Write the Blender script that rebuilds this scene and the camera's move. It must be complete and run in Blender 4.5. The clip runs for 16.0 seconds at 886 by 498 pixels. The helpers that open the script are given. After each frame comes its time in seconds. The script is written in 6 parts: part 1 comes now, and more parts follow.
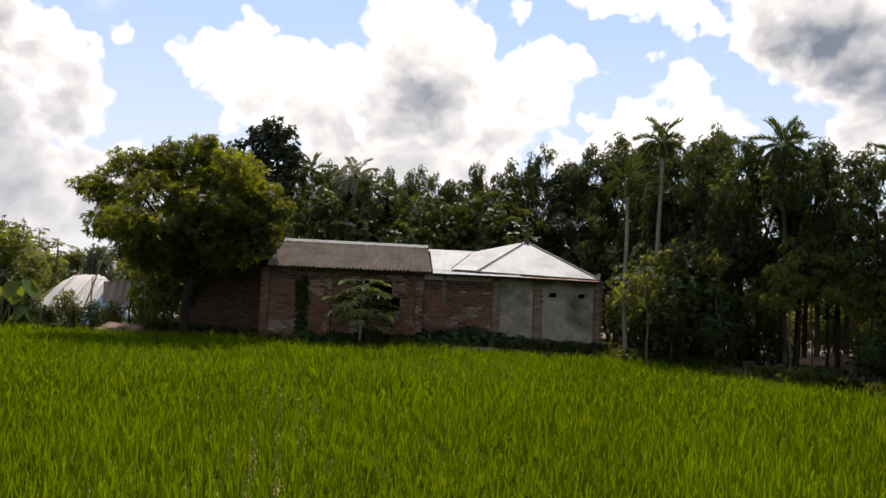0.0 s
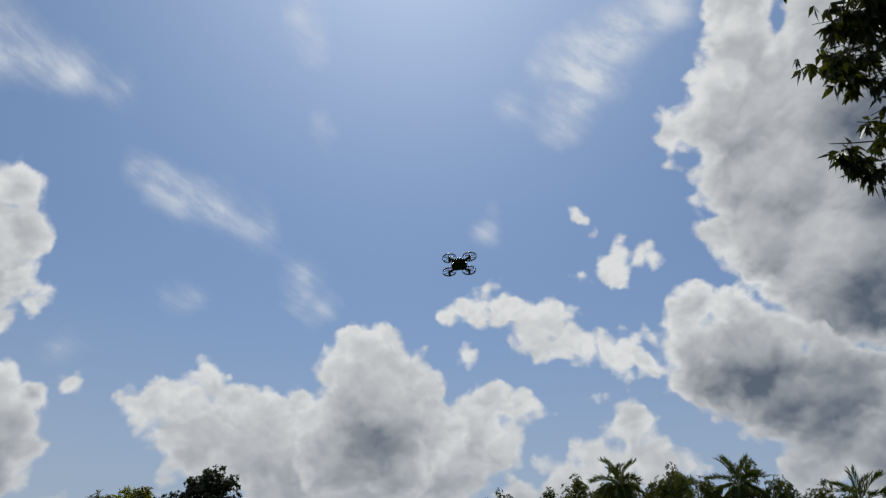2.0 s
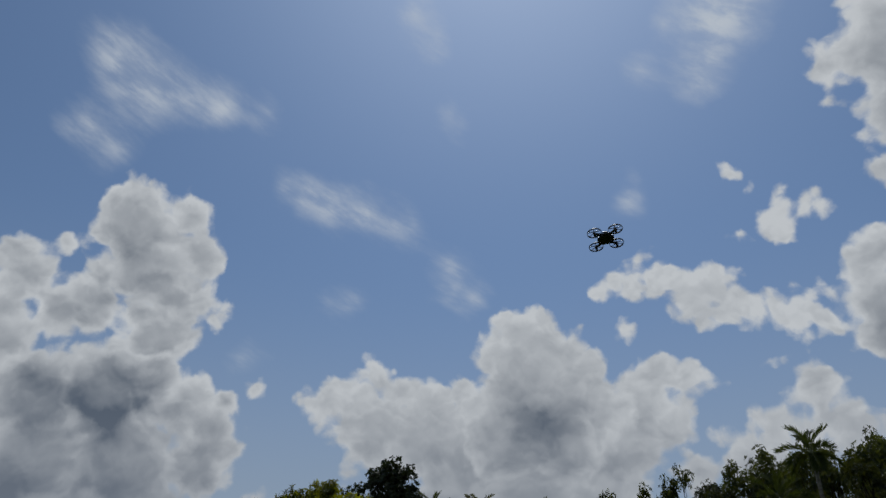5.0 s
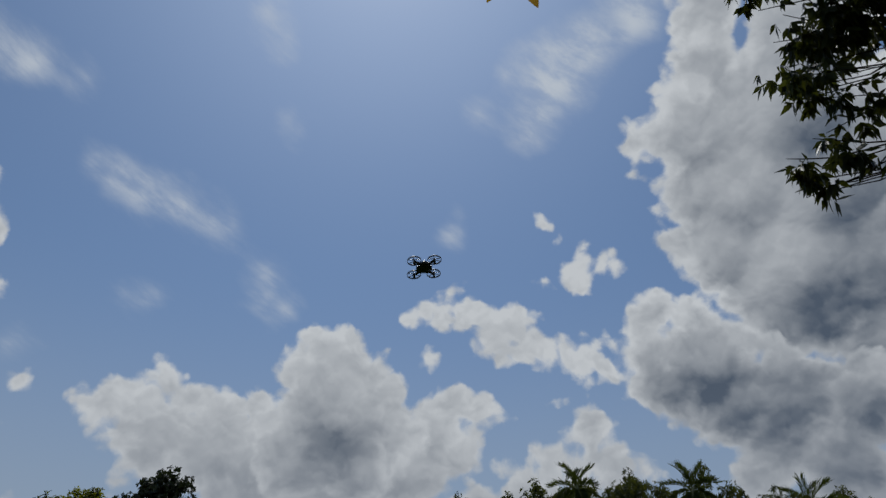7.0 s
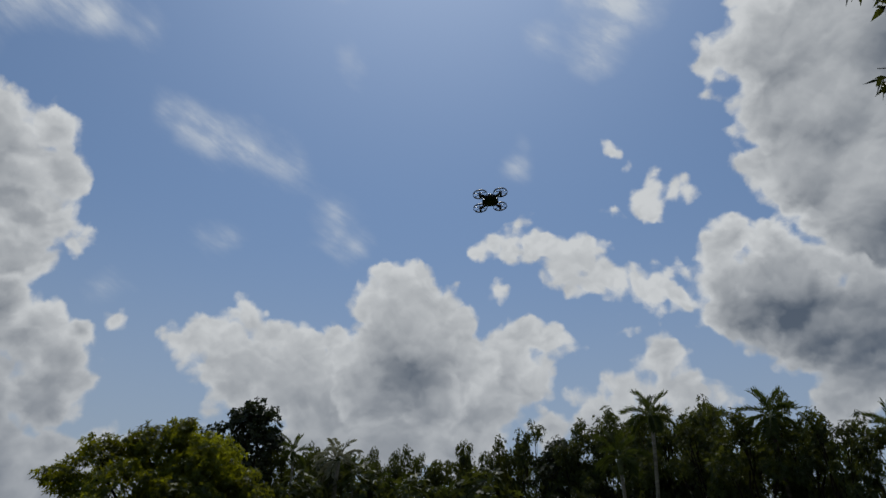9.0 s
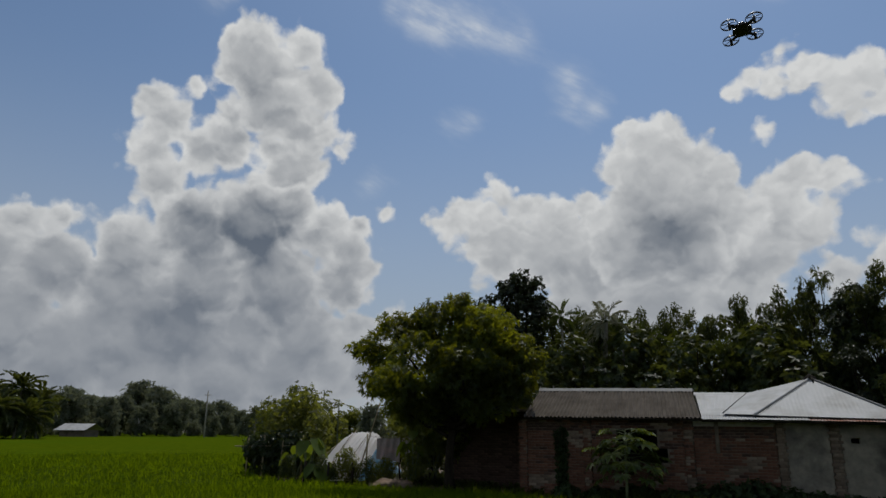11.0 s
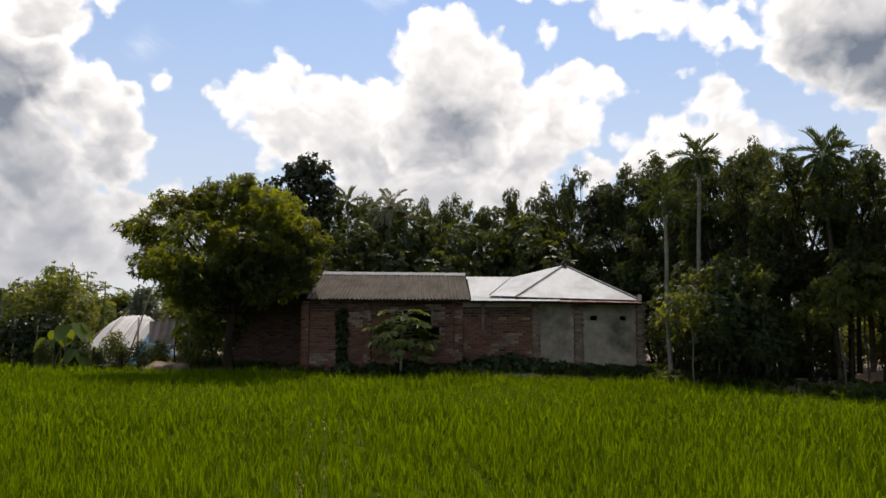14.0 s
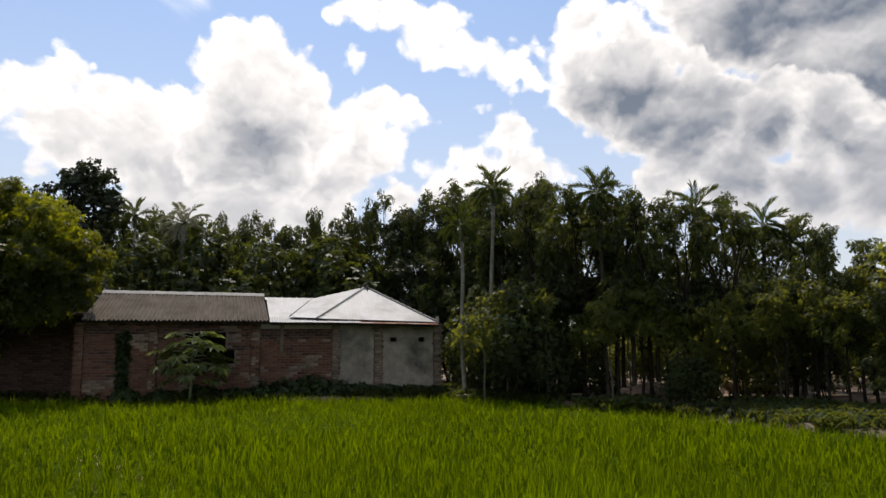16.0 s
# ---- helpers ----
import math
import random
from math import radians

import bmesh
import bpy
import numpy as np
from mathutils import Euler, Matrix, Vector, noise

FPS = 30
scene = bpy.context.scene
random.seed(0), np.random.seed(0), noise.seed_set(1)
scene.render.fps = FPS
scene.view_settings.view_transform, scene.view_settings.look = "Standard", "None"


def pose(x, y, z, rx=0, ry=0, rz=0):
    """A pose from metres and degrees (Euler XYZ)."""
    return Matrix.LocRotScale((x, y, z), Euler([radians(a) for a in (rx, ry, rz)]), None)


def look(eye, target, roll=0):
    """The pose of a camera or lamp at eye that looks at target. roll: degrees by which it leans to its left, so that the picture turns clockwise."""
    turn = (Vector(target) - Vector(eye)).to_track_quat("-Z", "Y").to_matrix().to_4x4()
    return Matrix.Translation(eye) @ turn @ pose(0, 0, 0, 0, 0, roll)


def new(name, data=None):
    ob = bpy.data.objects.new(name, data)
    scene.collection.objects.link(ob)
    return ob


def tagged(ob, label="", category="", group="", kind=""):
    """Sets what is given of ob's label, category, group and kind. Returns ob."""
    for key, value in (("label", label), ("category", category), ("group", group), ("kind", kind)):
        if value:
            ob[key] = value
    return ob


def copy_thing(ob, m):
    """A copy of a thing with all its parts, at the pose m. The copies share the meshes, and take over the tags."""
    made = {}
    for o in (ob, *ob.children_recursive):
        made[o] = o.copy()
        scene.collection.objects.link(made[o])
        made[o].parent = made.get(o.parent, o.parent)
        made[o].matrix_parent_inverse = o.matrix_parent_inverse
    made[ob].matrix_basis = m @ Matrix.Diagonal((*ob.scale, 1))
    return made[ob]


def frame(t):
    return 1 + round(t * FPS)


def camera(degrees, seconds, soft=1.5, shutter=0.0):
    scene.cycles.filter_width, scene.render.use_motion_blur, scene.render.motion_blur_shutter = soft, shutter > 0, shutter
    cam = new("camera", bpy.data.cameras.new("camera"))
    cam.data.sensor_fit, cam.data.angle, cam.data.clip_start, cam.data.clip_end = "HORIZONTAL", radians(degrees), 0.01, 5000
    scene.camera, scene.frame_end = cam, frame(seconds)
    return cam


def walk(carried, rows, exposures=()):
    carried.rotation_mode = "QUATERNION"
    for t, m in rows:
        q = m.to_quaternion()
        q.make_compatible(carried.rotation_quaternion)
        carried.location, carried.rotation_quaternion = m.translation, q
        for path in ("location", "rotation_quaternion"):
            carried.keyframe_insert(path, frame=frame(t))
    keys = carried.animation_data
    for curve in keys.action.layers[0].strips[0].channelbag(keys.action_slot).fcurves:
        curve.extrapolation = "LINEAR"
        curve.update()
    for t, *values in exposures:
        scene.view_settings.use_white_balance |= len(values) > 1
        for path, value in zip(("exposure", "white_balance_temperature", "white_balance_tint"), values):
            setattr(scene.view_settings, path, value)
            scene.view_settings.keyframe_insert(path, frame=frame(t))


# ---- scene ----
cam = camera(66.05, 16.0, soft=1.5)
EYE = 2.1
PATH = [
    (0.0, pose(0, 0, EYE, 93.13, -2.28, -0.18)),
    (0.5, pose(0, 0, EYE, 99.05, -0.56, -5.84)),
    (1.0, pose(0, 0, EYE, 105.49, 1.24, -1.72)),
    (1.5, pose(0, 0, EYE, 111.82, 1.33, 0.04)),
    (2.0, pose(0, 0, EYE, 121.53, -0.14, -3.69)),
    (2.5, pose(0, 0, EYE, 129.59, -3.46, -7.16)),
    (3.0, pose(0, 0, EYE, 123.91, -1.11, -2.47)),
    (3.5, pose(0, 0, EYE, 122.81, -1.04, 5.23)),
    (3.7, pose(0, 0, EYE, 121.40, -0.05, 9.44)),
    (5.8, pose(0, 0, EYE, 120.11, -0.33, 10.24)),
    (6.0, pose(0, 0, EYE, 120.63, -0.37, 7.40)),
    (6.5, pose(0, 0, EYE, 121.55, 0.15, 1.47)),
    (7.0, pose(0, 0, EYE, 121.79, 0.15, -6.95)),
    (7.5, pose(0, 0, EYE, 120.22, -0.46, -12.59)),
    (8.0, pose(0, 0, EYE, 118.05, -0.22, -9.47)),
    (8.5, pose(0, 0, EYE, 115.30, 0.72, -5.75)),
    (9.0, pose(0, 0, EYE, 116.18, -0.77, -1.07)),
    (9.5, pose(0, 0, EYE, 114.19, -0.43, 3.98)),
    (10.0, pose(0, 0, EYE, 112.66, -0.31, 11.05)),
    (10.2, pose(0, 0, EYE, 111.59, -0.37, 14.41)),
    (12.3, pose(0, 0, EYE, 95.52, 0.96, 22.80)),
    (12.5, pose(0, 0, EYE, 94.93, 0.72, 20.37)),
    (13.0, pose(0, 0, EYE, 94.32, -0.29, 13.13)),
    (13.5, pose(0, 0, EYE, 95.09, -0.28, 7.05)),
    (14.0, pose(0, 0, EYE, 95.39, -0.05, 3.07)),
    (14.5, pose(0, 0, EYE, 95.05, -0.32, -0.03)),
    (15.0, pose(0, 0, EYE, 95.73, 0.24, -2.62)),
    (15.5, pose(0, 0, EYE, 95.59, -0.59, -7.29)),
    (16.0, pose(0, 0, EYE, 97.17, 0.21, -13.47)),
]
EXPOSURES = [(0.0, 0.60, 7050, 15), (0.6, 0.42, 7050, 15), (1.0, 0.22, 7050, 15), (1.5, -0.15, 6700, 12), (2.4, -0.72, 6150, 9), (3.1, -0.93, 6050, 9), (6.5, -0.93, 6050, 9), (8.0, -0.80, 6100, 9), (9.0, -0.76, 6200, 9), (10.2, -0.80, 6250, 9),
             (12.4, -0.05, 6700, 11), (13.5, 0.25, 6850, 13), (14.5, 0.38, 6900, 14), (16.0, 0.39, 6900, 14)]
walk(cam, PATH, EXPOSURES)

# ---- sky and sun ----
SUN_EL, SUN_AZ = 61.0, -1.0      # degrees; azimuth to the right of straight ahead (+y)


def way(az, el):
    a, e = radians(az), radians(el)
    return Vector((math.sin(a) * math.cos(e), math.cos(a) * math.cos(e), math.sin(e)))


world = bpy.data.worlds.new("sky")
scene.world = world
world.use_nodes = True
WT = world.node_tree
WT.nodes.clear()


def wfeed(n, ins):
    for i, v in enumerate(ins):
        if v is None:
            continue
        if isinstance(v, bpy.types.NodeSocket):
            WT.links.new(v, n.inputs[i])
        else:
            n.inputs[i].default_value = v


def wnode(kind, *ins, out=0):
    """A node of the sky with its inputs in order; gives the output asked for."""
    n = WT.nodes.new(kind)
    wfeed(n, ins)
    return n.outputs[out]


def wm(op, *ins, clamp=False):
    n = WT.nodes.new("ShaderNodeMath")
    n.operation, n.use_clamp = op, clamp
    wfeed(n, ins)
    return n.outputs[0]


def wv(op, *ins, out=0):
    n = WT.nodes.new("ShaderNodeVectorMath")
    n.operation = op
    wfeed(n, ins)
    return n.outputs[out]


def wnoise(vec, scale, detail, rough, out=0):
    n = WT.nodes.new("ShaderNodeTexNoise")
    WT.links.new(vec, n.inputs["Vector"])
    n.inputs["Scale"].default_value = scale
    n.inputs["Detail"].default_value = detail
    n.inputs["Roughness"].default_value = rough
    return n.outputs[out]


def wsmooth(v, lo, hi):
    n = WT.nodes.new("ShaderNodeMapRange")
    n.interpolation_type = "SMOOTHSTEP"
    wfeed(n, (v, lo, hi, 0.0, 1.0))
    return n.outputs[0]


def wmix(f, a, b):
    n = WT.nodes.new("ShaderNodeMix")
    n.data_type = "RGBA"
    for i, v in ((0, f), (6, a), (7, b)):
        if isinstance(v, bpy.types.NodeSocket):
            WT.links.new(v, n.inputs[i])
        else:
            n.inputs[i].default_value = v
    return n.outputs[2]


def puffs(text, vec, soft=0.25, grow=1.0):
    """Height over the rim of a heap of round billows, in units of two degrees: azimuth, elevation and radius in degrees."""
    top = None
    for item in text.split(","):
        az, el, r = (float(v) for v in item.split())
        d = wv("DISTANCE", vec, way(az, el), out=1)
        h = wm("MULTIPLY_ADD", d, -1.0 / 0.035, grow * radians(r) / 0.035)
        top = h if top is None else wm("SMOOTH_MAX", top, h, soft)
    return top


def wcells(vec, scale):
    n = WT.nodes.new("ShaderNodeTexVoronoi")
    n.feature = "SMOOTH_F1"
    WT.links.new(vec, n.inputs["Vector"])
    n.inputs["Scale"].default_value, n.inputs["Smoothness"].default_value = scale, 0.35
    return n.outputs["Distance"]


def billow(vec):
    """Cauliflower relief of heaped clouds, about -0.5 to 0.5."""
    a = wm("MULTIPLY_ADD", wcells(vec, 26.0), -0.75, 0.36)
    b = wm("MULTIPLY_ADD", wcells(vec, 62.0), -0.38, 0.17)
    return wm("ADD", wm("ADD", a, b), wm("MULTIPLY_ADD", wnoise(vec, 36.0, 4.0, 0.55), 0.7, -0.35))


WAY = wnode("ShaderNodeTexCoord")
ROUGH = wv("SUBTRACT", wnoise(WAY, 9.0, 5.0, 0.6, out=1), (0.5, 0.5, 0.5))
BENT = wv("ADD", WAY, wv("SCALE", ROUGH, None, None, 0.045))
DOME = ("-3.3 22.3 2.6, -1.3 22.6 2.1, -4.5 21.1 2.3, -6.4 20.3 1.6, 0.3 21.2 2.3, 1.8 19.6 2.4, -1.9 18.1 5.1, 2.8 16.6 2.8, -6.2 16.6 2.8, "
        "-5.0 14.5 3.2, 0.0 14.0 3.2")
ARMS = ("-20.4 17.0 1.9, -17.9 17.4 1.7, -16.0 19.4 1.2, -14.0 18.1 1.8, -11.1 17.6 2.2, -8.7 18.1 1.8, -15.9 15.2 3.1, -11.7 14.7 3.6, "
        "-7.9 14.2 3.6, 8.0 19.0 1.8, 10.1 18.2 1.7, 11.8 18.0 0.8, 6.5 16.6 2.8, 8.6 15.6 1.8, 4.0 13.8 3.7, -3.0 11.0 4.0, -9.4 10.8 3.1, "
        "2.6 10.7 3.6, -17.9 11.6 1.0")
DRIFT = ("5.2 26.6 1.1, 7.7 27.8 1.2, 6.8 25.7 1.2, 9.4 26.4 1.7, 11.9 24.4 1.9, 13.6 25.3 1.7, 14.5 23.3 1.7, "
         "16.4 22.8 1.3, 18.2 23.0 1.3, 20.0 24.4 0.6, 4.1 25.5 0.8, 12.0 22.4 1.0, 19.9 22.3 1.6, 20.0 29.0 1.6, "
         "22.1 29.4 0.8, 23.6 29.4 0.5, 17.3 28.7 0.6, 17.2 33.3 0.6, 18.8 32.1 0.5, 20.8 31.4 0.5, -16.5 20.0 0.8, "
         "-14.6 19.9 0.5, 5.7 22.5 0.7")
TOWER = ("35.7 43.2 2.9, 31.6 40.7 2.1, 27.1 38.6 1.4, 29.4 38.7 1.9, 26.8 36.3 0.7, 33.5 38.1 4.1, 31.6 33.8 3.0, "
         "35.2 33.5 4.8, 29.4 30.2 1.9, 33.2 29.2 4.0, 41.0 38.0 5.3, 41.9 31.1 5.3, 38.3 26.1 6.3, 44.9 26.0 5.8, "
         "49.5 33.3 5.6, 45.0 19.7 5.6, 44.6 42.3 4.3, 37.0 47.0 2.6, 37.5 51.0 3.0, 42.0 53.0 3.4")
HEAD = ("26.6 24.9 2.0, 29.1 23.8 2.2, 25.0 22.3 2.2, 29.4 20.8 4.0, 25.9 19.3 2.9, 31.2 17.8 3.8, 21.2 21.5 1.6, "
        "19.6 20.5 1.0, 22.6 23.0 1.0, 34.2 17.5 3.7, 39.4 16.4 3.1, 43.9 15.8 3.0, 16.6 18.9 1.0, 19.4 16.1 1.9, "
        "16.1 14.0 1.5, 18.1 13.5 1.5, 11.6 13.5 0.8, 14.2 13.1 1.1, 20.7 13.4 1.7, 23.0 13.0 1.0, 32.9 14.0 2.7, "
        "36.9 12.4 3.3, 41.8 12.4 1.4, 42.1 10.8 3.1, 31.2 11.6 2.2, 9.6 11.3 1.6, 14.1 11.3 2.4, 48.0 11.0 4.5")
PILE = ("-39.2 31.4 1.2, -40.5 30.3 1.4, -36.9 31.0 1.6, -34.3 30.4 1.9, -37.9 28.9 3.3, -33.5 27.7 2.1, -39.8 24.7 1.5, "
        "-32.3 26.5 1.7, -33.7 23.9 2.4, -30.8 22.7 1.2, -34.7 21.2 2.8, -46.3 24.8 1.4, -43.0 26.1 0.9, -45.0 22.9 2.3, "
        "-42.0 21.5 2.0, -46.0 20.6 2.0, -44.9 18.8 2.1, -43.6 17.0 1.9, -41.0 17.4 1.5, -37.3 19.2 1.6, -39.2 18.3 1.1, -36.5 26.0 3.0, -40.0 22.5 2.5")
BASE = ("-41.8 15.2 3.5, -37.1 15.9 3.7, -34.0 17.2 2.5, -31.6 15.8 2.4, -28.5 16.5 1.2, -26.5 17.8 1.0, -29.2 14.5 2.1, "
        "-40.8 11.2 3.8, -35.1 11.4 4.1, -29.7 11.8 2.7, -27.6 12.4 1.1, -41.9 7.2 3.3, -37.1 7.1 3.1, -32.4 7.4 3.5, "
        "-28.4 8.0 1.9, -30.0 4.2 2.4, -35.7 3.4 3.0, -54.1 14.3 1.8, -51.2 15.1 1.2, -55.1 11.6 2.8, -51.5 11.2 3.3, "
        "-53.9 7.3 3.6, -46.7 6.8 3.9, -46.5 13.0 3.0, -44.5 9.5 3.2, -38.8 4.0 4.2, -26.5 5.0 3.2, -47.0 10.0 3.5, -50.0 5.0 4.2, -33.5 5.0 3.4, -44.0 4.0 4.0, -56.0 4.0 4.5, -24.0 8.0 2.2")
WISP = ("-25.9 34.7 0.8, -23.3 34.1 1.1, -20.4 33.3 1.3, -17.6 32.6 1.2, -14.9 32.1 0.9, -13.1 31.9 0.5, -9.7 28.9 1.0, "
        "-9.8 26.9 1.0, -7.8 26.0 1.1, -21.4 24.4 0.6, -19.5 24.5 0.5, -9.0 41.4 0.7, -8.0 40.8 0.5, -27.0 19.9 0.6, "
        "8.2 33.6 0.8, -43.6 40.8 2.1, -40.7 39.7 1.9, -42.9 38.3 1.4, -37.4 39.8 1.3, -33.6 39.7 1.1, -29.3 39.6 0.8, "
        "-44.4 34.6 1.2, -41.9 34.0 1.0, -14.7 49.2 0.7, -13.5 48.2 0.5, -11.3 47.4 0.5, 19.6 44.5 2.7, 23.8 47.1 2.3, "
        "17.5 42.1 1.9, 29.2 48.2 1.7, 14.6 46.2 0.6, 10.9 43.7 0.6, 31.5 50.5 2.4")
BELLY = ("-2.1 15.3 3.9, -2.9 16.7 2.6, -3.6 14.2 2.7, 27.8 18.0 3.4, 31.3 17.1 3.7, 36.3 17.4 3.6, 40.8 18.7 3.1, "
         "42.0 15.9 1.9, 44.3 31.2 2.8, 42.0 33.8 2.4, 48.3 30.0 3.8, 34.8 20.6 2.2, -38.8 15.6 2.7, "
         "-37.0 14.6 2.6, -41.0 16.0 2.4, -35.5 17.5 2.2, 35.1 49.7 1.9, 46.0 25.0 5.5, 40.0 23.0 4.0, 47.0 17.0 5.0, 44.0 36.0 3.5, "
         "-42.0 7.5 3.0, 33.0 16.5 5.0, 39.0 14.5 5.0, 44.0 12.5 4.5, 29.5 18.5 3.6")
UP = wnode("ShaderNodeSeparateXYZ", WAY, out=2)
AHEAD = wnode("ShaderNodeSeparateXYZ", WAY, out=1)
BEHIND = wm("MULTIPLY_ADD", wnoise(WAY, 2.6, 4.0, 0.6), 9.0, -4.8)          # clouds round the rest of the sky
BEHIND = wm("SUBTRACT", BEHIND, wm("MULTIPLY", wsmooth(AHEAD, -0.1, 0.35), 8.0))
LUMP = billow(BENT)


def swell(vec):
    """The round heads that the light picks out, in two sizes."""
    return wm("ADD", wm("MULTIPLY", wcells(vec, 13.0), -1.0), wm("MULTIPLY", wcells(vec, 31.0), -0.5))


ROUND = wv("ADD", WAY, wv("SCALE", ROUGH, None, None, 0.075))
UPWARD = way(SUN_AZ, 80.0)
BROAD = wm("SUBTRACT", swell(ROUND), swell(wv("ADD", ROUND, tuple(0.013 * v for v in UPWARD))))
FINE = wm("MULTIPLY", wm("SUBTRACT", wcells(wv("ADD", ROUND, tuple(0.006 * v for v in UPWARD)), 74.0), wcells(ROUND, 74.0)), 0.30)
RELIEF = wm("MULTIPLY", wm("ADD", BROAD, FINE), 0.62)
EASY = wv("ADD", WAY, wv("SCALE", wv("SUBTRACT", wnoise(WAY, 8.0, 2.0, 0.4, out=1), (0.5, 0.5, 0.5)), None, None, 0.06))
SHADE = wm("MULTIPLY", wsmooth(puffs(BELLY, EASY, 0.6), -0.9, 1.2), 0.27)
LOW = wm("MULTIPLY", wm("SUBTRACT", 1.0, wsmooth(UP, 0.03, 0.36)), 0.62)
SUNWARD = wv("ADD", BENT, tuple(0.03 * v for v in way(SUN_AZ, 80.0)))


def cloud_layer(under, height, weight, lit=None):
    """One bank of cloud over what lies behind it: bright at its rim and its sunny crest, greyer where it is thick or turned away."""
    cover = wsmooth(wm("ADD", height, LUMP), -0.12, 0.30)
    thick = wsmooth(wm("ADD", height, wm("MULTIPLY", LUMP, 0.8)), 0.0, 1.25)
    grey = wm("ADD", SHADE, wm("MULTIPLY_ADD", thick, weight, 0.03))
    if lit is not None:
        away = wsmooth(wm("SUBTRACT", lit, height), -0.75, 0.85)
        grey = wm("ADD", grey, wm("MULTIPLY", wm("MULTIPLY", away, wm("MULTIPLY_ADD", thick, 0.65, 0.35)), 0.34))
    calm = wm("MULTIPLY_ADD", thick, -0.45, 1.0)
    grey = wm("SUBTRACT", grey, wm("MULTIPLY", RELIEF, calm), clamp=True)
    col = wmix(grey, (1.0, 1.0, 0.985, 1), (0.14, 0.175, 0.23, 1))
    col = wmix(LOW, col, (0.40, 0.43, 0.48, 1))
    return wmix(cover, under, col)


# thin veils, drawn out along one slant
SLANT = wnode("ShaderNodeMapping", WAY, None, (0.0, -0.47, 0.0))
SLANT = wnode("ShaderNodeMapping", SLANT, None, None, (6.0, 6.0, 15.0))
STREAK = wm("MULTIPLY_ADD", wnoise(SLANT, 1.0, 5.0, 0.6), 2.4, -1.2)
VEIL = wsmooth(wm("ADD", puffs(WISP, EASY, 1.3, 1.2), STREAK), -0.5, 1.3)
THREAD = wnoise(wnode("ShaderNodeMapping", SLANT, None, None, (2.4, 2.4, 3.2)), 1.0, 5.0, 0.6)
VEIL = wm("MULTIPLY", VEIL, wm("MULTIPLY_ADD", wsmooth(THREAD, 0.33, 0.67), 0.62, 0.30))
SKY = WT.nodes.new("ShaderNodeTexSky")
SKY.sky_type, SKY.sun_disc = "NISHITA", False
SKY.sun_elevation, SKY.sun_rotation = radians(SUN_EL), radians(SUN_AZ)
SKY.air_density, SKY.dust_density, SKY.ozone_density, SKY.altitude = 1.0, 0.1, 1.0, 0
BLUE = wv("SCALE", SKY.outputs[0], None, None, 0.118)
HAZE = wm("MULTIPLY", wm("SUBTRACT", 1.0, wsmooth(UP, 0.0, 0.52)), 0.86)
BLUE = wmix(HAZE, BLUE, (0.47, 0.52, 0.60, 1))
NEAR_SUN = wm("MAXIMUM", wv("DOT_PRODUCT", WAY, way(SUN_AZ, SUN_EL), out=1), 0.0)
BLUE = wmix(wm("MULTIPLY", wm("POWER", NEAR_SUN, 7.0), 0.34), BLUE, (0.62, 0.86, 1.28, 1))
BLUE = wmix(wm("MULTIPLY", wm("POWER", NEAR_SUN, 22.0), 0.55), BLUE, (0.92, 1.06, 1.32, 1))
BLUE = wmix(wm("MULTIPLY", wm("POWER", NEAR_SUN, 220.0), 0.8), BLUE, (1.25, 1.22, 1.30, 1))
ALL = wmix(VEIL, BLUE, (0.92, 0.96, 1.0, 1))
ALL = cloud_layer(ALL, BEHIND, 0.4)
for text, weight in ((TOWER, 0.38), (PILE, 0.46), (ARMS, 0.26), (BASE, 0.54), (DOME, 0.26), (DRIFT, 0.14), (HEAD, 0.43)):
    ALL = cloud_layer(ALL, puffs(text, BENT, 0.4, 1.08), weight, puffs(text, SUNWARD, 0.4, 1.08))
BACK = WT.nodes.new("ShaderNodeBackground")
WT.links.new(ALL, BACK.inputs[0])
BACK.inputs[1].default_value = 1.0
WOUT = WT.nodes.new("ShaderNodeOutputWorld")
WT.links.new(BACK.outputs[0], WOUT.inputs[0])

lamp = bpy.data.lights.new("sun", "SUN")
lamp.energy, lamp.angle, lamp.color = 3.2, radians(0.53), (1.0, 0.955, 0.88)
sun = new("sun", lamp)
sun.matrix_world = look(way(SUN_AZ, SUN_EL) * 100, (0, 0, 0))

# ---- materials ----


def material(name, rough=0.7, spec=0.3, metal=0.0):
    m = bpy.data.materials.new(name)
    m.use_nodes = True
    b = m.node_tree.nodes["Principled BSDF"]
    b.inputs["Roughness"].default_value, b.inputs["Metallic"].default_value = rough, metal
    b.inputs["Specular IOR Level"].default_value = spec
    return m, m.node_tree, b


def noise_node(nt, scale, detail=4.0, rough=0.6, stretch=None, space="Object"):
    tc = nt.nodes.new("ShaderNodeTexCoord")
    src = tc.outputs[space]
    if stretch:
        mp = nt.nodes.new("ShaderNodeMapping")
        mp.inputs["Scale"].default_value = stretch
        nt.links.new(src, mp.inputs[0])
        src = mp.outputs[0]
    n = nt.nodes.new("ShaderNodeTexNoise")
    n.inputs["Scale"].default_value, n.inputs["Detail"].default_value, n.inputs["Roughness"].default_value = scale, detail, rough
    nt.links.new(src, n.inputs["Vector"])
    return n.outputs["Fac"]


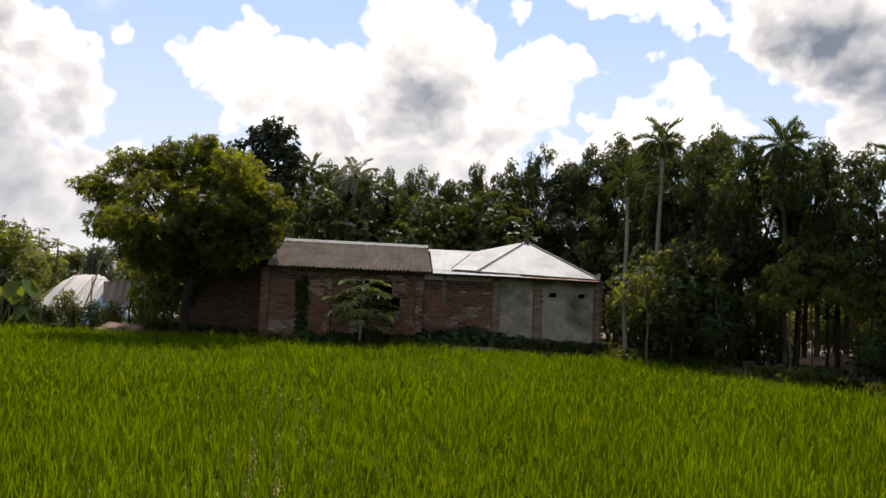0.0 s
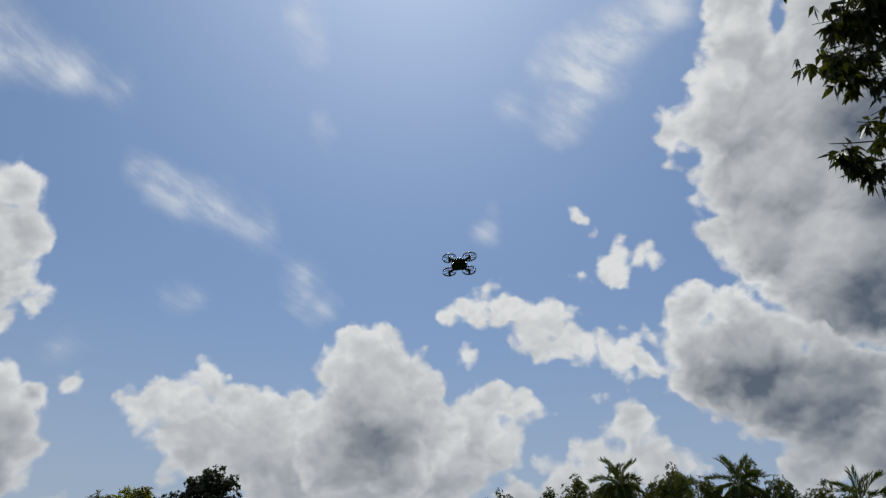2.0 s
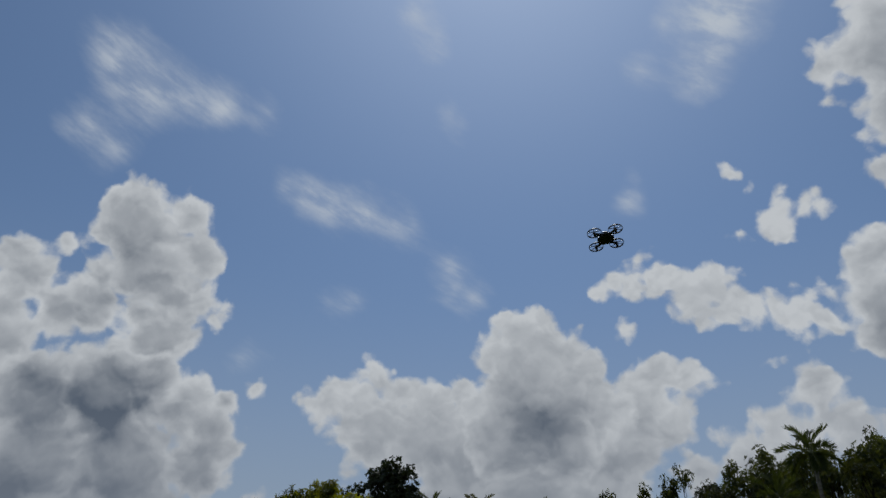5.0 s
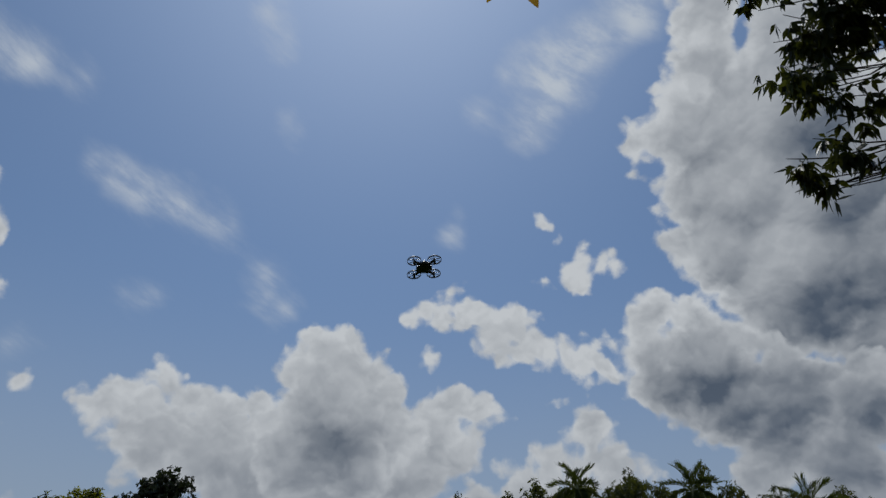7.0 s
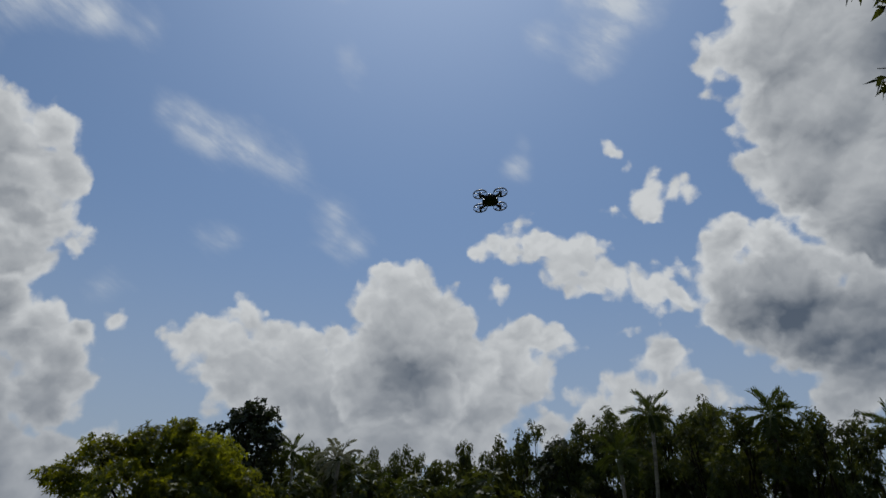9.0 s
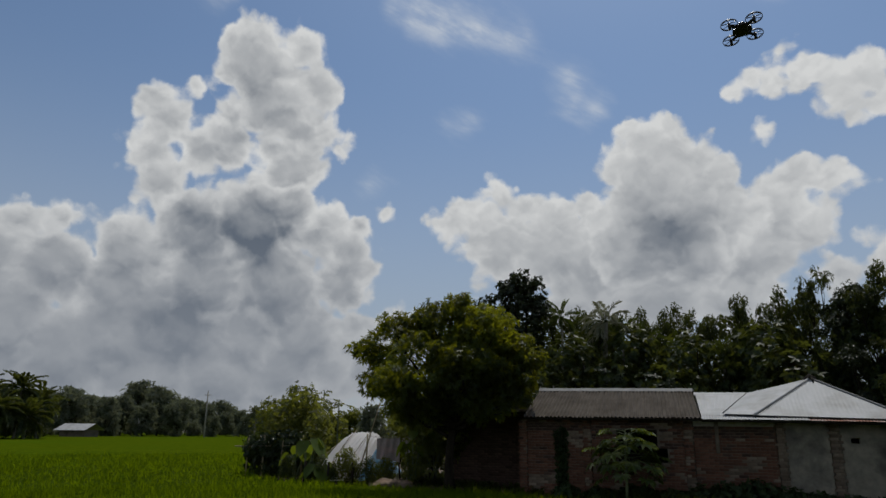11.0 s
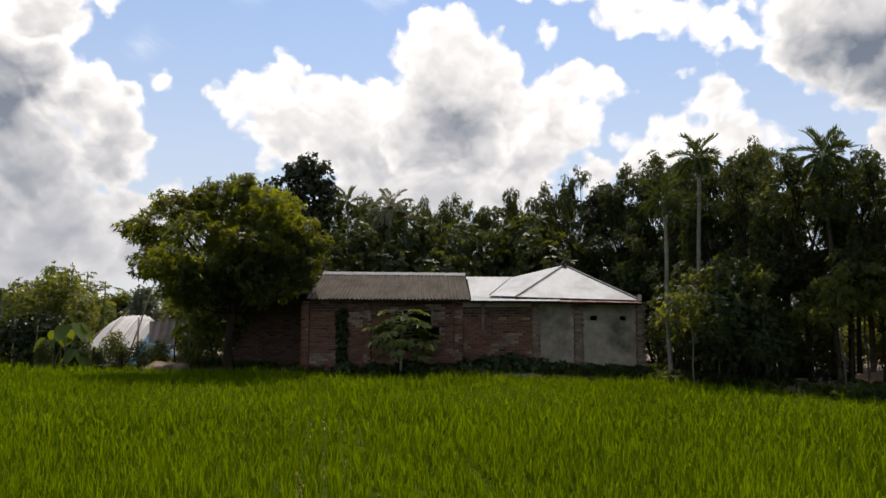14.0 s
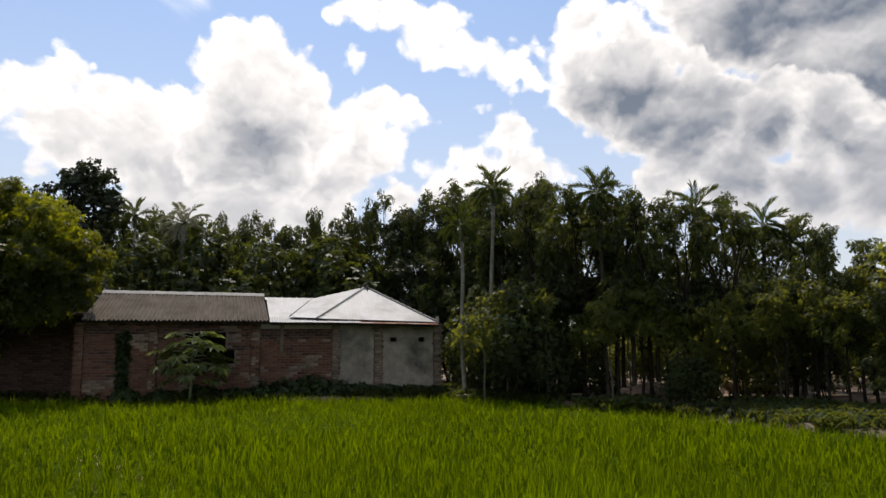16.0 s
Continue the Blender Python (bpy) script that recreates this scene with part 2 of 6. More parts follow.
def ramp_node(nt, fac, *stops):
    r = nt.nodes.new("ShaderNodeValToRGB")
    e = r.color_ramp.elements
    while len(e) < len(stops):
        e.new(0.5)
    for el, (p, c) in zip(e, stops):
        el.position, el.color = p, (*c, 1)
    nt.links.new(fac, r.inputs[0])
    return r.outputs[0]


def mix_node(nt, fac, a, b, mode="MIX"):
    n = nt.nodes.new("ShaderNodeMix")
    n.data_type, n.blend_type = "RGBA", mode
    for i, v in ((0, fac), (6, a), (7, b)):
        if isinstance(v, bpy.types.NodeSocket):
            nt.links.new(v, n.inputs[i])
        else:
            n.inputs[i].default_value = v
    return n.outputs[2]


def bump_node(nt, bsdf, fac, strength, dist=0.01):
    b = nt.nodes.new("ShaderNodeBump")
    b.inputs["Strength"].default_value, b.inputs["Distance"].default_value = strength, dist
    nt.links.new(fac, b.inputs["Height"])
    nt.links.new(b.outputs[0], bsdf.inputs["Normal"])


def surface(name, dark, light, scale, rough=0.8, spec=0.25, metal=0.0, stain=None, stain_scale=0.6, bump=0.3, dist=0.01,
            stretch=None, lo=0.3, hi=0.7, rand=0.0):
    """A surface of two tones in a fine grain, with larger stains and relief."""
    m, nt, b = material(name, rough, spec, metal)
    g = noise_node(nt, scale, 5.0, 0.65, stretch)
    col = ramp_node(nt, g, (lo, dark), (hi, light))
    if stain:
        s = noise_node(nt, stain_scale, 4.0, 0.6)
        sf = ramp_node(nt, s, (0.48, (0, 0, 0)), (0.68, (1, 1, 1)))
        col = mix_node(nt, sf, col, (*stain, 1))
    if rand:
        info = nt.nodes.new("ShaderNodeObjectInfo")
        r = ramp_node(nt, info.outputs["Random"], (0.0, (1 - rand,) * 3), (1.0, (1 + rand * 0.4,) * 3))
        col = mix_node(nt, 1.0, col, r, "MULTIPLY")
    nt.links.new(col, b.inputs["Base Color"])
    if bump:
        bump_node(nt, b, g, bump, dist)
    return m


def leaf(name, a, b_, thin, gloss=0.4, trans=0.45, spread=0.3, spec=0.22):
    """Leaves: each one a tone between a and b_, light shining through as the colour thin."""
    m, nt, b = material(name, gloss, spec)
    geo = nt.nodes.new("ShaderNodeNewGeometry")
    col = ramp_node(nt, geo.outputs["Random Per Island"], (0.1, a), (0.9, b_))
    patch = noise_node(nt, 0.45, 3.0, 0.6)
    tone = ramp_node(nt, patch, (0.35, (1 - spread,) * 3), (0.65, (1 + spread * 0.6,) * 3))
    col = mix_node(nt, 1.0, col, tone, "MULTIPLY")
    nt.links.new(col, b.inputs["Base Color"])
    tr = nt.nodes.new("ShaderNodeBsdfTranslucent")
    tcol = mix_node(nt, 1.0, tone, (*thin, 1), "MULTIPLY")
    nt.links.new(tcol, tr.inputs[0])
    mx = nt.nodes.new("ShaderNodeMixShader")
    mx.inputs[0].default_value = trans
    nt.links.new(b.outputs[0], mx.inputs[1])
    nt.links.new(tr.outputs[0], mx.inputs[2])
    nt.links.new(mx.outputs[0], nt.nodes["Material Output"].inputs[0])
    return m


M_SOIL = surface("paddy_soil", (0.035, 0.028, 0.018), (0.09, 0.075, 0.045), 3.0, stain=(0.05, 0.07, 0.02), stain_scale=0.2)
M_BANK = surface("bare_earth", (0.11, 0.072, 0.048), (0.27, 0.185, 0.125), 2.5, stain=(0.06, 0.055, 0.03), stain_scale=0.5, dist=0.04)
M_RICE = leaf("rice_blade", (0.038, 0.080, 0.0015), (0.068, 0.105, 0.002), (0.195, 0.262, 0.0015), 0.7, 0.5, 0.16, 0.03)
M_RICE_FAR = surface("rice_canopy", (0.040, 0.066, 0.002), (0.074, 0.100, 0.003), 1.4, 0.9, 0.0, stain=(0.052, 0.086, 0.003), stain_scale=0.06, dist=0.08)
# Darker copy of the rice green, with the shade between plants in it.
M_UNDER = surface("rice_stalks_painted_shade", (0.026, 0.042, 0.003), (0.054, 0.078, 0.005), 6.0, 0.95, 0.0, dist=0.05)
M_STRAW = leaf("dry_straw", (0.24, 0.19, 0.07), (0.42, 0.34, 0.15), (0.45, 0.36, 0.12), 0.8, 0.6, 0.3, 0.02)
M_MANGO = leaf("mango_leaf", (0.018, 0.035, 0.010), (0.046, 0.066, 0.012), (0.38, 0.38, 0.009), 0.42, 0.42, 0.6, 0.2)
M_TREE = leaf("broad_leaf", (0.016, 0.030, 0.012), (0.046, 0.063, 0.021), (0.15, 0.165, 0.018), 0.45, 0.36, 0.55, 0.16)
M_DARK = leaf("dark_leaf", (0.011, 0.019, 0.007), (0.028, 0.036, 0.012), (0.05, 0.065, 0.012), 0.42, 0.25, 0.3)
M_BUSH = leaf("bush_leaf", (0.032, 0.050, 0.014), (0.078, 0.095, 0.020), (0.28, 0.285, 0.03), 0.5, 0.5, 0.35)
M_PALM = leaf("palm_leaflet", (0.016, 0.028, 0.010), (0.036, 0.052, 0.014), (0.12, 0.15, 0.018), 0.5, 0.35, 0.3, 0.15)
M_VINE = leaf("vine_leaf", (0.012, 0.024, 0.010), (0.032, 0.046, 0.015), (0.10, 0.13, 0.014), 0.42, 0.3, 0.3, 0.22)
M_PALE = leaf("pale_frond", (0.09, 0.10, 0.07), (0.17, 0.175, 0.12), (0.34, 0.34, 0.20), 0.5, 0.35)
# Paler and greyer than near leaves: distance haze is put into the colour.
M_FAR_HAZE = leaf("hazed_far_leaf", (0.066, 0.080, 0.058), (0.110, 0.128, 0.084), (0.24, 0.25, 0.12), 0.8, 0.4, 0.3)
M_PAPAYA = leaf("papaya_leaf", (0.030, 0.050, 0.012), (0.065, 0.092, 0.02), (0.22, 0.26, 0.016), 0.3, 0.36, 0.2, 0.4)
M_BROAD = leaf("arum_leaf", (0.035, 0.065, 0.010), (0.07, 0.11, 0.014), (0.22, 0.27, 0.012), 0.6, 0.42, 0.35)
M_BROWN = leaf("reddish_leaf", (0.06, 0.035, 0.012), (0.13, 0.085, 0.02), (0.42, 0.25, 0.03), 0.35, 0.45, 0.25)
M_BARK = surface("bark", (0.012, 0.010, 0.007), (0.038, 0.031, 0.024), 6.0, 0.95, 0.03, stretch=(1, 1, 0.25), dist=0.03, bump=0.6)
M_PALMBARK = surface("palm_trunk", (0.11, 0.10, 0.08), (0.25, 0.235, 0.19), 5.0, 0.85, 0.15, stretch=(1, 1, 3.0), stain=(0.12, 0.12, 0.09), stain_scale=1.2)
M_SAPLING = surface("sapling_bark", (0.05, 0.044, 0.034), (0.12, 0.108, 0.085), 7.0, 0.9, 0.1, stretch=(1, 1, 0.4))
M_RIB = surface("frond_rib", (0.035, 0.045, 0.02), (0.08, 0.09, 0.04), 6.0, 0.8, 0.1)
M_DARKPALM = surface("dark_palm_trunk", (0.035, 0.030, 0.022), (0.09, 0.078, 0.058), 5.0, 0.9, 0.08, stretch=(1, 1, 3.0), stain=(0.05, 0.055, 0.03), stain_scale=1.2)
M_STEM = surface("green_stem", (0.07, 0.09, 0.04), (0.16, 0.18, 0.09), 6.0, 0.7)
M_BRICK = surface("fired_brick", (0.088, 0.037, 0.024), (0.175, 0.078, 0.050), 14.0, 0.9, 0.12, stain=(0.10, 0.07, 0.05), stain_scale=1.3, rand=0.32, dist=0.004)
M_TOOTH = surface("weathered_brick", (0.13, 0.093, 0.066), (0.27, 0.205, 0.15), 12.0, 0.9, 0.12, stain=(0.14, 0.12, 0.09), stain_scale=1.6, rand=0.45, dist=0.004)
M_MORTAR = surface("lime_mortar", (0.09, 0.072, 0.056), (0.18, 0.15, 0.115), 9.0, 0.95, 0.1, stain=(0.09, 0.075, 0.055), stain_scale=0.9)
M_PLASTER = surface("cement_plaster", (0.19, 0.172, 0.135), (0.29, 0.265, 0.21), 5.0, 0.9, 0.12, stain=(0.075, 0.072, 0.064), stain_scale=0.95, dist=0.004)
M_CONCRETE = surface("concrete", (0.22, 0.20, 0.17), (0.36, 0.34, 0.29), 9.0, 0.9, 0.15)
M_SHEET = surface("weathered_corrugated_sheet", (0.066, 0.053, 0.040), (0.120, 0.100, 0.078), 3.0, 0.85, 0.1, 0.0, stain=(0.06, 0.047, 0.034), stain_scale=1.3, stretch=(3, 0.5, 0.5), rand=0.12, dist=0.002)
M_TIN = surface("galvanised_tin", (0.38, 0.38, 0.365), (0.47, 0.465, 0.45), 2.0, 0.6, 0.2, 0.0, stain=(0.31, 0.30, 0.275), stain_scale=0.9, stretch=(2, 0.4, 0.4), rand=0.08, bump=0.1, dist=0.002)
M_RUST = surface("rusted_tin", (0.16, 0.06, 0.035), (0.34, 0.17, 0.11), 6.0, 0.8, 0.2, stain=(0.42, 0.36, 0.32), stain_scale=2.0)
M_RIDGE = surface("ridge_cap_tin", (0.14, 0.135, 0.125), (0.23, 0.225, 0.21), 3.0, 0.7, 0.2, 0.0)
M_INSIDE = surface("dark_interior", (0.03, 0.027, 0.022), (0.06, 0.05, 0.04), 3.0, 0.95, 0.05)
M_TARP = leaf("white_tarpaulin", (0.82, 0.79, 0.76), (0.90, 0.87, 0.84), (0.92, 0.87, 0.83), 0.45, 0.58, 0.12, 0.35)
M_BLUE = surface("blue_tarpaulin", (0.05, 0.20, 0.36), (0.12, 0.33, 0.52), 6.0, 0.45, 0.35, stain=(0.35, 0.45, 0.52), stain_scale=3.0, bump=0.5, dist=0.03)
M_CLOTH = surface("faded_cloth", (0.22, 0.19, 0.18), (0.33, 0.28, 0.27), 6.0, 0.95, 0.05, stain=(0.36, 0.26, 0.24), stain_scale=2.2)
M_BAMBOO = surface("bamboo", (0.20, 0.16, 0.09), (0.38, 0.31, 0.18), 5.0, 0.6, 0.3, stretch=(1, 1, 4))
# Soot stains, with the shade of recess and eave put into the tone.
M_SOOT_SHADE = surface("sooty_shaded_brick", (0.062, 0.041, 0.033), (0.135, 0.083, 0.064), 12.0, 0.95, 0.08, stain=(0.022, 0.018, 0.015), stain_scale=1.2, rand=0.4, dist=0.004)
M_PLASTIC = surface("black_plastic", (0.012, 0.012, 0.013), (0.022, 0.022, 0.024), 40.0, 0.4, 0.4, bump=0.1, dist=0.001)
M_MOSS = leaf("creeper_leaf", (0.015, 0.032, 0.010), (0.04, 0.065, 0.02), (0.06, 0.10, 0.02), 0.5, 0.3, 0.3)
M_WASH = surface("whitewash", (0.55, 0.54, 0.50), (0.72, 0.71, 0.67), 4.0, 0.9, 0.1, stain=(0.45, 0.43, 0.38))

# ---- mesh helpers ----


def mesh_of(name, verts, faces, mat, smooth=False):
    me = bpy.data.meshes.new(name)
    me.from_pydata([tuple(v) for v in verts], [], faces)
    if smooth:
        me.shade_smooth()
    me.materials.append(mat)
    return me


def mesh_blocks(name, verts, blocks, mat):
    """A large mesh from arrays: verts (n, 3), blocks of faces, each an array (m, corners)."""
    me = bpy.data.meshes.new(name)
    me.vertices.add(len(verts))
    me.vertices.foreach_set("co", np.asarray(verts, np.float32).ravel())
    loops = np.concatenate([b.ravel() for b in blocks]).astype(np.int32)
    sizes = np.concatenate([np.full(len(b), b.shape[1]) for b in blocks])
    starts = np.concatenate(([0], np.cumsum(sizes)[:-1])).astype(np.int32)
    me.loops.add(len(loops))
    me.loops.foreach_set("vertex_index", loops)
    me.polygons.add(len(sizes))
    me.polygons.foreach_set("loop_start", starts)
    me.update(calc_edges=True)
    me.validate()
    me.materials.append(mat)
    return me


def part(name, me, parent, label=""):
    ob = new(name, me)
    ob.parent = parent
    return tagged(ob, label)


def thing(name, label, category, group="", kind="", at=(0, 0, 0)):
    ob = new(name)
    ob.location = at
    ob.empty_display_size = 0.2
    return tagged(ob, label, category, group, kind)


def structure(name, me, label="", category=""):
    return tagged(new(name, me), label, category, kind="structure")


def join(*pieces):
    V, F = [], []
    for v, f in pieces:
        k = len(V)
        V += [tuple(p) for p in v]
        F += [tuple(i + k for i in q) for q in f]
    return V, F


def box(x0, y0, z0, x1, y1, z1, bev=0.0):
    if bev:
        bm = bmesh.new()
        bmesh.ops.create_cube(bm, size=1.0, matrix=Matrix.LocRotScale(((x0 + x1) / 2, (y0 + y1) / 2, (z0 + z1) / 2), None, (x1 - x0, y1 - y0, z1 - z0)))
        bmesh.ops.bevel(bm, geom=bm.edges[:], offset=bev, segments=1, affect="EDGES")
        bm.verts.index_update()
        out = [v.co.copy() for v in bm.verts], [tuple(v.index for v in f.verts) for f in bm.faces]
        bm.free()
        return out
    v = [(x, y, z) for z in (z0, z1) for y in (y0, y1) for x in (x0, x1)]
    return v, [(0, 2, 3, 1), (4, 5, 7, 6), (0, 1, 5, 4), (2, 6, 7, 3), (0, 4, 6, 2), (1, 3, 7, 5)]


def tube(points, radii, sides=7):
    """A tapered tube along the points, closed at both ends."""
    P = [Vector(p) for p in points]
    V, F = [], []
    for i, p in enumerate(P):
        d = (P[min(i + 1, len(P) - 1)] - P[max(i - 1, 0)]).normalized()
        a = d.cross(Vector((0.31, 0.83, 0.12))).normalized()
        b = d.cross(a)
        for k in range(sides):
            t = 2 * math.pi * k / sides
            V.append(p + (a * math.cos(t) + b * math.sin(t)) * radii[i])
    for i in range(len(P) - 1):
        for k in range(sides):
            j = (k + 1) % sides
            F.append((i * sides + k, i * sides + j, (i + 1) * sides + j, (i + 1) * sides + k))
    F += [tuple(range(sides))[::-1], tuple(range((len(P) - 1) * sides, len(P) * sides))]
    return V, F


def bend(a, b, n=6, sag=0.0, wob=0.0, rng=random):
    """Points from a to b that sway a little and hang through by sag."""
    a, b = Vector(a), Vector(b)
    out = []
    for i in range(n + 1):
        t = i / n
        p = a.lerp(b, t) + Vector((0, 0, -4 * sag * t * (1 - t)))
        if 0 < i < n:
            p += Vector((rng.uniform(-wob, wob), rng.uniform(-wob, wob), rng.uniform(-wob, wob) * 0.5))
        out.append(p)
    return out


def polar(az, d, z=0.0):
    a = radians(az)
    return Vector((d * math.sin(a), d * math.cos(a), z))


# ---- leaves, trees, palms ----


def whorls(lumps, count, blade, wide, per, rng, droop=0.35, shell=0.55, up=0.35):
    """Whorls of leaves spread over round lumps (x, y, z, rx, ry, rz): arrays of points and faces."""
    L = np.array(lumps, float)
    weight = (L[:, 3] * L[:, 4] + L[:, 3] * L[:, 5] + L[:, 4] * L[:, 5])
    pick = rng.choice(len(L), count, p=weight / weight.sum())
    n = rng.normal(size=(count, 3))
    n /= np.linalg.norm(n, axis=1)[:, None]
    r = shell + (1.08 - shell) * rng.random(count) ** 0.6
    r += 0.10 * np.sin(n[:, 0] * 7 + pick) * np.sin(n[:, 2] * 6 + pick * 2)
    c = L[pick, :3] + n * L[pick, 3:6] * r[:, None]
    # each whorl points outward and up
    axis = n * np.array([1, 1, 0.6]) + np.array([0, 0, up]) + rng.normal(size=(count, 3)) * 0.35
    axis /= np.linalg.norm(axis, axis=1)[:, None]
    ref = np.where(np.abs(axis[:, 2:3]) < 0.9, np.array([[0, 0, 1.0]]), np.array([[1.0, 0, 0]]))
    e1 = np.cross(axis, ref)
    e1 /= np.linalg.norm(e1, axis=1)[:, None]
    e2 = np.cross(axis, e1)
    V = np.empty((count, per, 4, 3))
    start = rng.random(count) * 6.28
    for k in range(per):
        a = start + 6.283 * k / per + rng.normal(size=count) * 0.3
        out = e1 * np.cos(a)[:, None] + e2 * np.sin(a)[:, None]
        lift = rng.uniform(0.1, 0.8, count)[:, None]
        d = out + axis * lift + np.array([0, 0, -droop]) * rng.uniform(0.3, 1.4, count)[:, None]
        d /= np.linalg.norm(d, axis=1)[:, None]
        s = np.cross(d, axis)
        s /= np.linalg.norm(s, axis=1)[:, None] + 1e-9
        ln = blade * rng.uniform(0.65, 1.2, count)[:, None]
        wd = wide * rng.uniform(0.7, 1.2, count)[:, None]
        nm = np.cross(s, d)
        V[:, k, 0] = c
        V[:, k, 1] = c + d * ln * 0.45 + s * wd * 0.5 + nm * wd * 0.12
        V[:, k, 2] = c + d * ln + np.array([0, 0, -0.12]) * ln
        V[:, k, 3] = c + d * ln * 0.45 - s * wd * 0.5 + nm * wd * 0.12
    m = count * per
    idx = np.arange(m)[:, None] * 4
    tri = np.concatenate((idx + np.array([0, 1, 2]), idx + np.array([0, 2, 3])))
    return V.reshape(-1, 3), tri


def clumps(lumps, k, lo, hi, seed):
    """Smaller clumps set round the outside of each lump."""
    rng = random.Random(seed)
    out = []
    for x, y, z, a, b, c in lumps:
        for _ in range(k):
            n = Vector((rng.gauss(0, 1), rng.gauss(0, 1), rng.gauss(0.25, 1))).normalized()
            r = (a + b + c) / 3 * rng.uniform(lo, hi)
            q = rng.uniform(0.62, 1.0)
            out.append((x + n.x * a * q, y + n.y * b * q, z + n.z * c * q, r * 1.1, r * 1.1, r * 0.72))
    return out


def leaf_mesh(name, lumps, count, blade, wide, per, mat, seed, **kw):
    rng = np.random.default_rng(seed)
    V, T = whorls(lumps, count, blade, wide, per, rng, **kw)
    return mesh_blocks(name, V, [T], mat)


def limbs(lumps, base, fork, r0, rng, extra=2):
    """A trunk from base up to the fork, and boughs from there into each lump."""
    base, fork = Vector(base), Vector(fork)
    trunk = tube(bend(base, fork, 5, 0, r0 * 0.5, rng), [r0 * (1.35 if i == 0 else 1.0 - 0.06 * i) for i in range(6)], 9)
    boughs = []
    for L in lumps:
        c = Vector(L[:3])
        pts = bend(fork + Vector((0, 0, -rng.uniform(0, 0.3))), c, 4, 0.12, 0.15, rng)
        boughs.append(tube(pts, [r0 * 0.55 * (1 - 0.19 * i) for i in range(5)], 6))
        for _ in range(extra):
            tip = c + Vector((rng.uniform(-1, 1) * L[3], rng.uniform(-1, 1) * L[4], rng.uniform(-0.5, 0.9) * L[5])) * 0.8
            boughs.append(tube(bend(pts[3], tip, 3, 0.05, 0.08, rng), [r0 * 0.2, r0 * 0.16, r0 * 0.1, r0 * 0.04], 5))
    return trunk, boughs


def broad_tree(name, label, lumps, base, fork, r0, count, blade, wide, per, mat, seed, group="", category="tree", at=(0, 0, 0), knobs=(9, 0.26, 0.54, 0.8), **kw):
    rng = random.Random(seed)
    t = thing(name, label, category, group, at=at)
    trunk, boughs = limbs(lumps, base, fork, r0, rng)
    part("trunk", mesh_of("trunk", *trunk, M_BARK, True), t)
    part("branchwork", mesh_of("branchwork", *join(*boughs), M_BARK, True), t)
    part("crown", leaf_mesh("crown", clumps(lumps, *knobs[:3], seed) + [(*L[:3], L[3] * knobs[3], L[4] * knobs[3], L[5] * knobs[3]) for L in lumps], count, blade, wide, per, mat, seed, **kw), t)
    return t


def frond(length, lift, curl, leaflets, lw, ll, rng, brush=False):
    """One feathery frond along +x that starts at the angle lift and bends down by curl (radians): (rib, leaflets)."""
    pts = [Vector((0, 0, 0))]
    n = 9
    for i in range(n):
        e = lift - curl * ((i + 0.5) / n) ** 1.3
        pts.append(pts[-1] + Vector((math.cos(e), 0, math.sin(e))) * (length / n))
    rib = tube(pts, [0.02 * (1 - 0.85 * i / n) * (0.5 + length * 0.35) for i in range(n + 1)], 4)
    V, F = [], []
    for i in range(leaflets):
        t = 0.16 + 0.83 * i / (leaflets - 1)
        k = min(int(t * n), n - 1)
        p = pts[k].lerp(pts[k + 1], t * n - k)
        d = (pts[k + 1] - pts[k]).normalized()
        n_up = Vector((-d.z, 0, d.x))
        lay = Vector((0, 0, 1)) if brush else n_up
        for s in (-1, 1):
            l = ll * (1.0 - 0.5 * abs(t - 0.5)) * rng.uniform(0.8, 1.15)
            w = d * rng.uniform(0.6, 1.0) + Vector((0, s, 0)) * rng.uniform(0.7, 1.0) * (0.55 if brush else 1.0) + lay * (rng.uniform(0.25, 0.8) if brush else rng.uniform(0.0, 0.5))
            w.normalize()
            mid = p + w * l * 0.5
            tip = p + w * l + Vector((0, 0, (-0.06 if brush else -0.28) * l))
            q = len(V)
            side = d * lw * 0.5
            V += [p - side * 0.4, mid + side, tip, mid - side]
            F += [(q, q + 1, q + 2), (q, q + 2, q + 3)]
    return rib, (V, F)


def palm_crown(parent, count, length, lift, curl, leaflets, lw, ll, mat, top, seed, brush):
    rng = random.Random(seed)
    for i in range(count):
        u = i / max(count - 1, 1)
        e0 = lift[0] + (lift[1] - lift[0]) * u
        rib, lv = frond(length * rng.uniform(0.85, 1.1), e0, curl * rng.uniform(0.7, 1.2), leaflets, lw, ll, rng, brush and e0 > 0.2)
        m = Matrix.Translation(top) @ Matrix.Rotation(i * 2.4 + rng.uniform(-0.3, 0.3) + seed, 4, "Z")
        rib = [m @ p for p in rib[0]], rib[1]
        lv = [m @ p for p in lv[0]], lv[1]
        fr = part("frond", mesh_of("frond", *lv, mat), parent)
        part("rib", mesh_of("rib", *rib, M_RIB, True), fr)


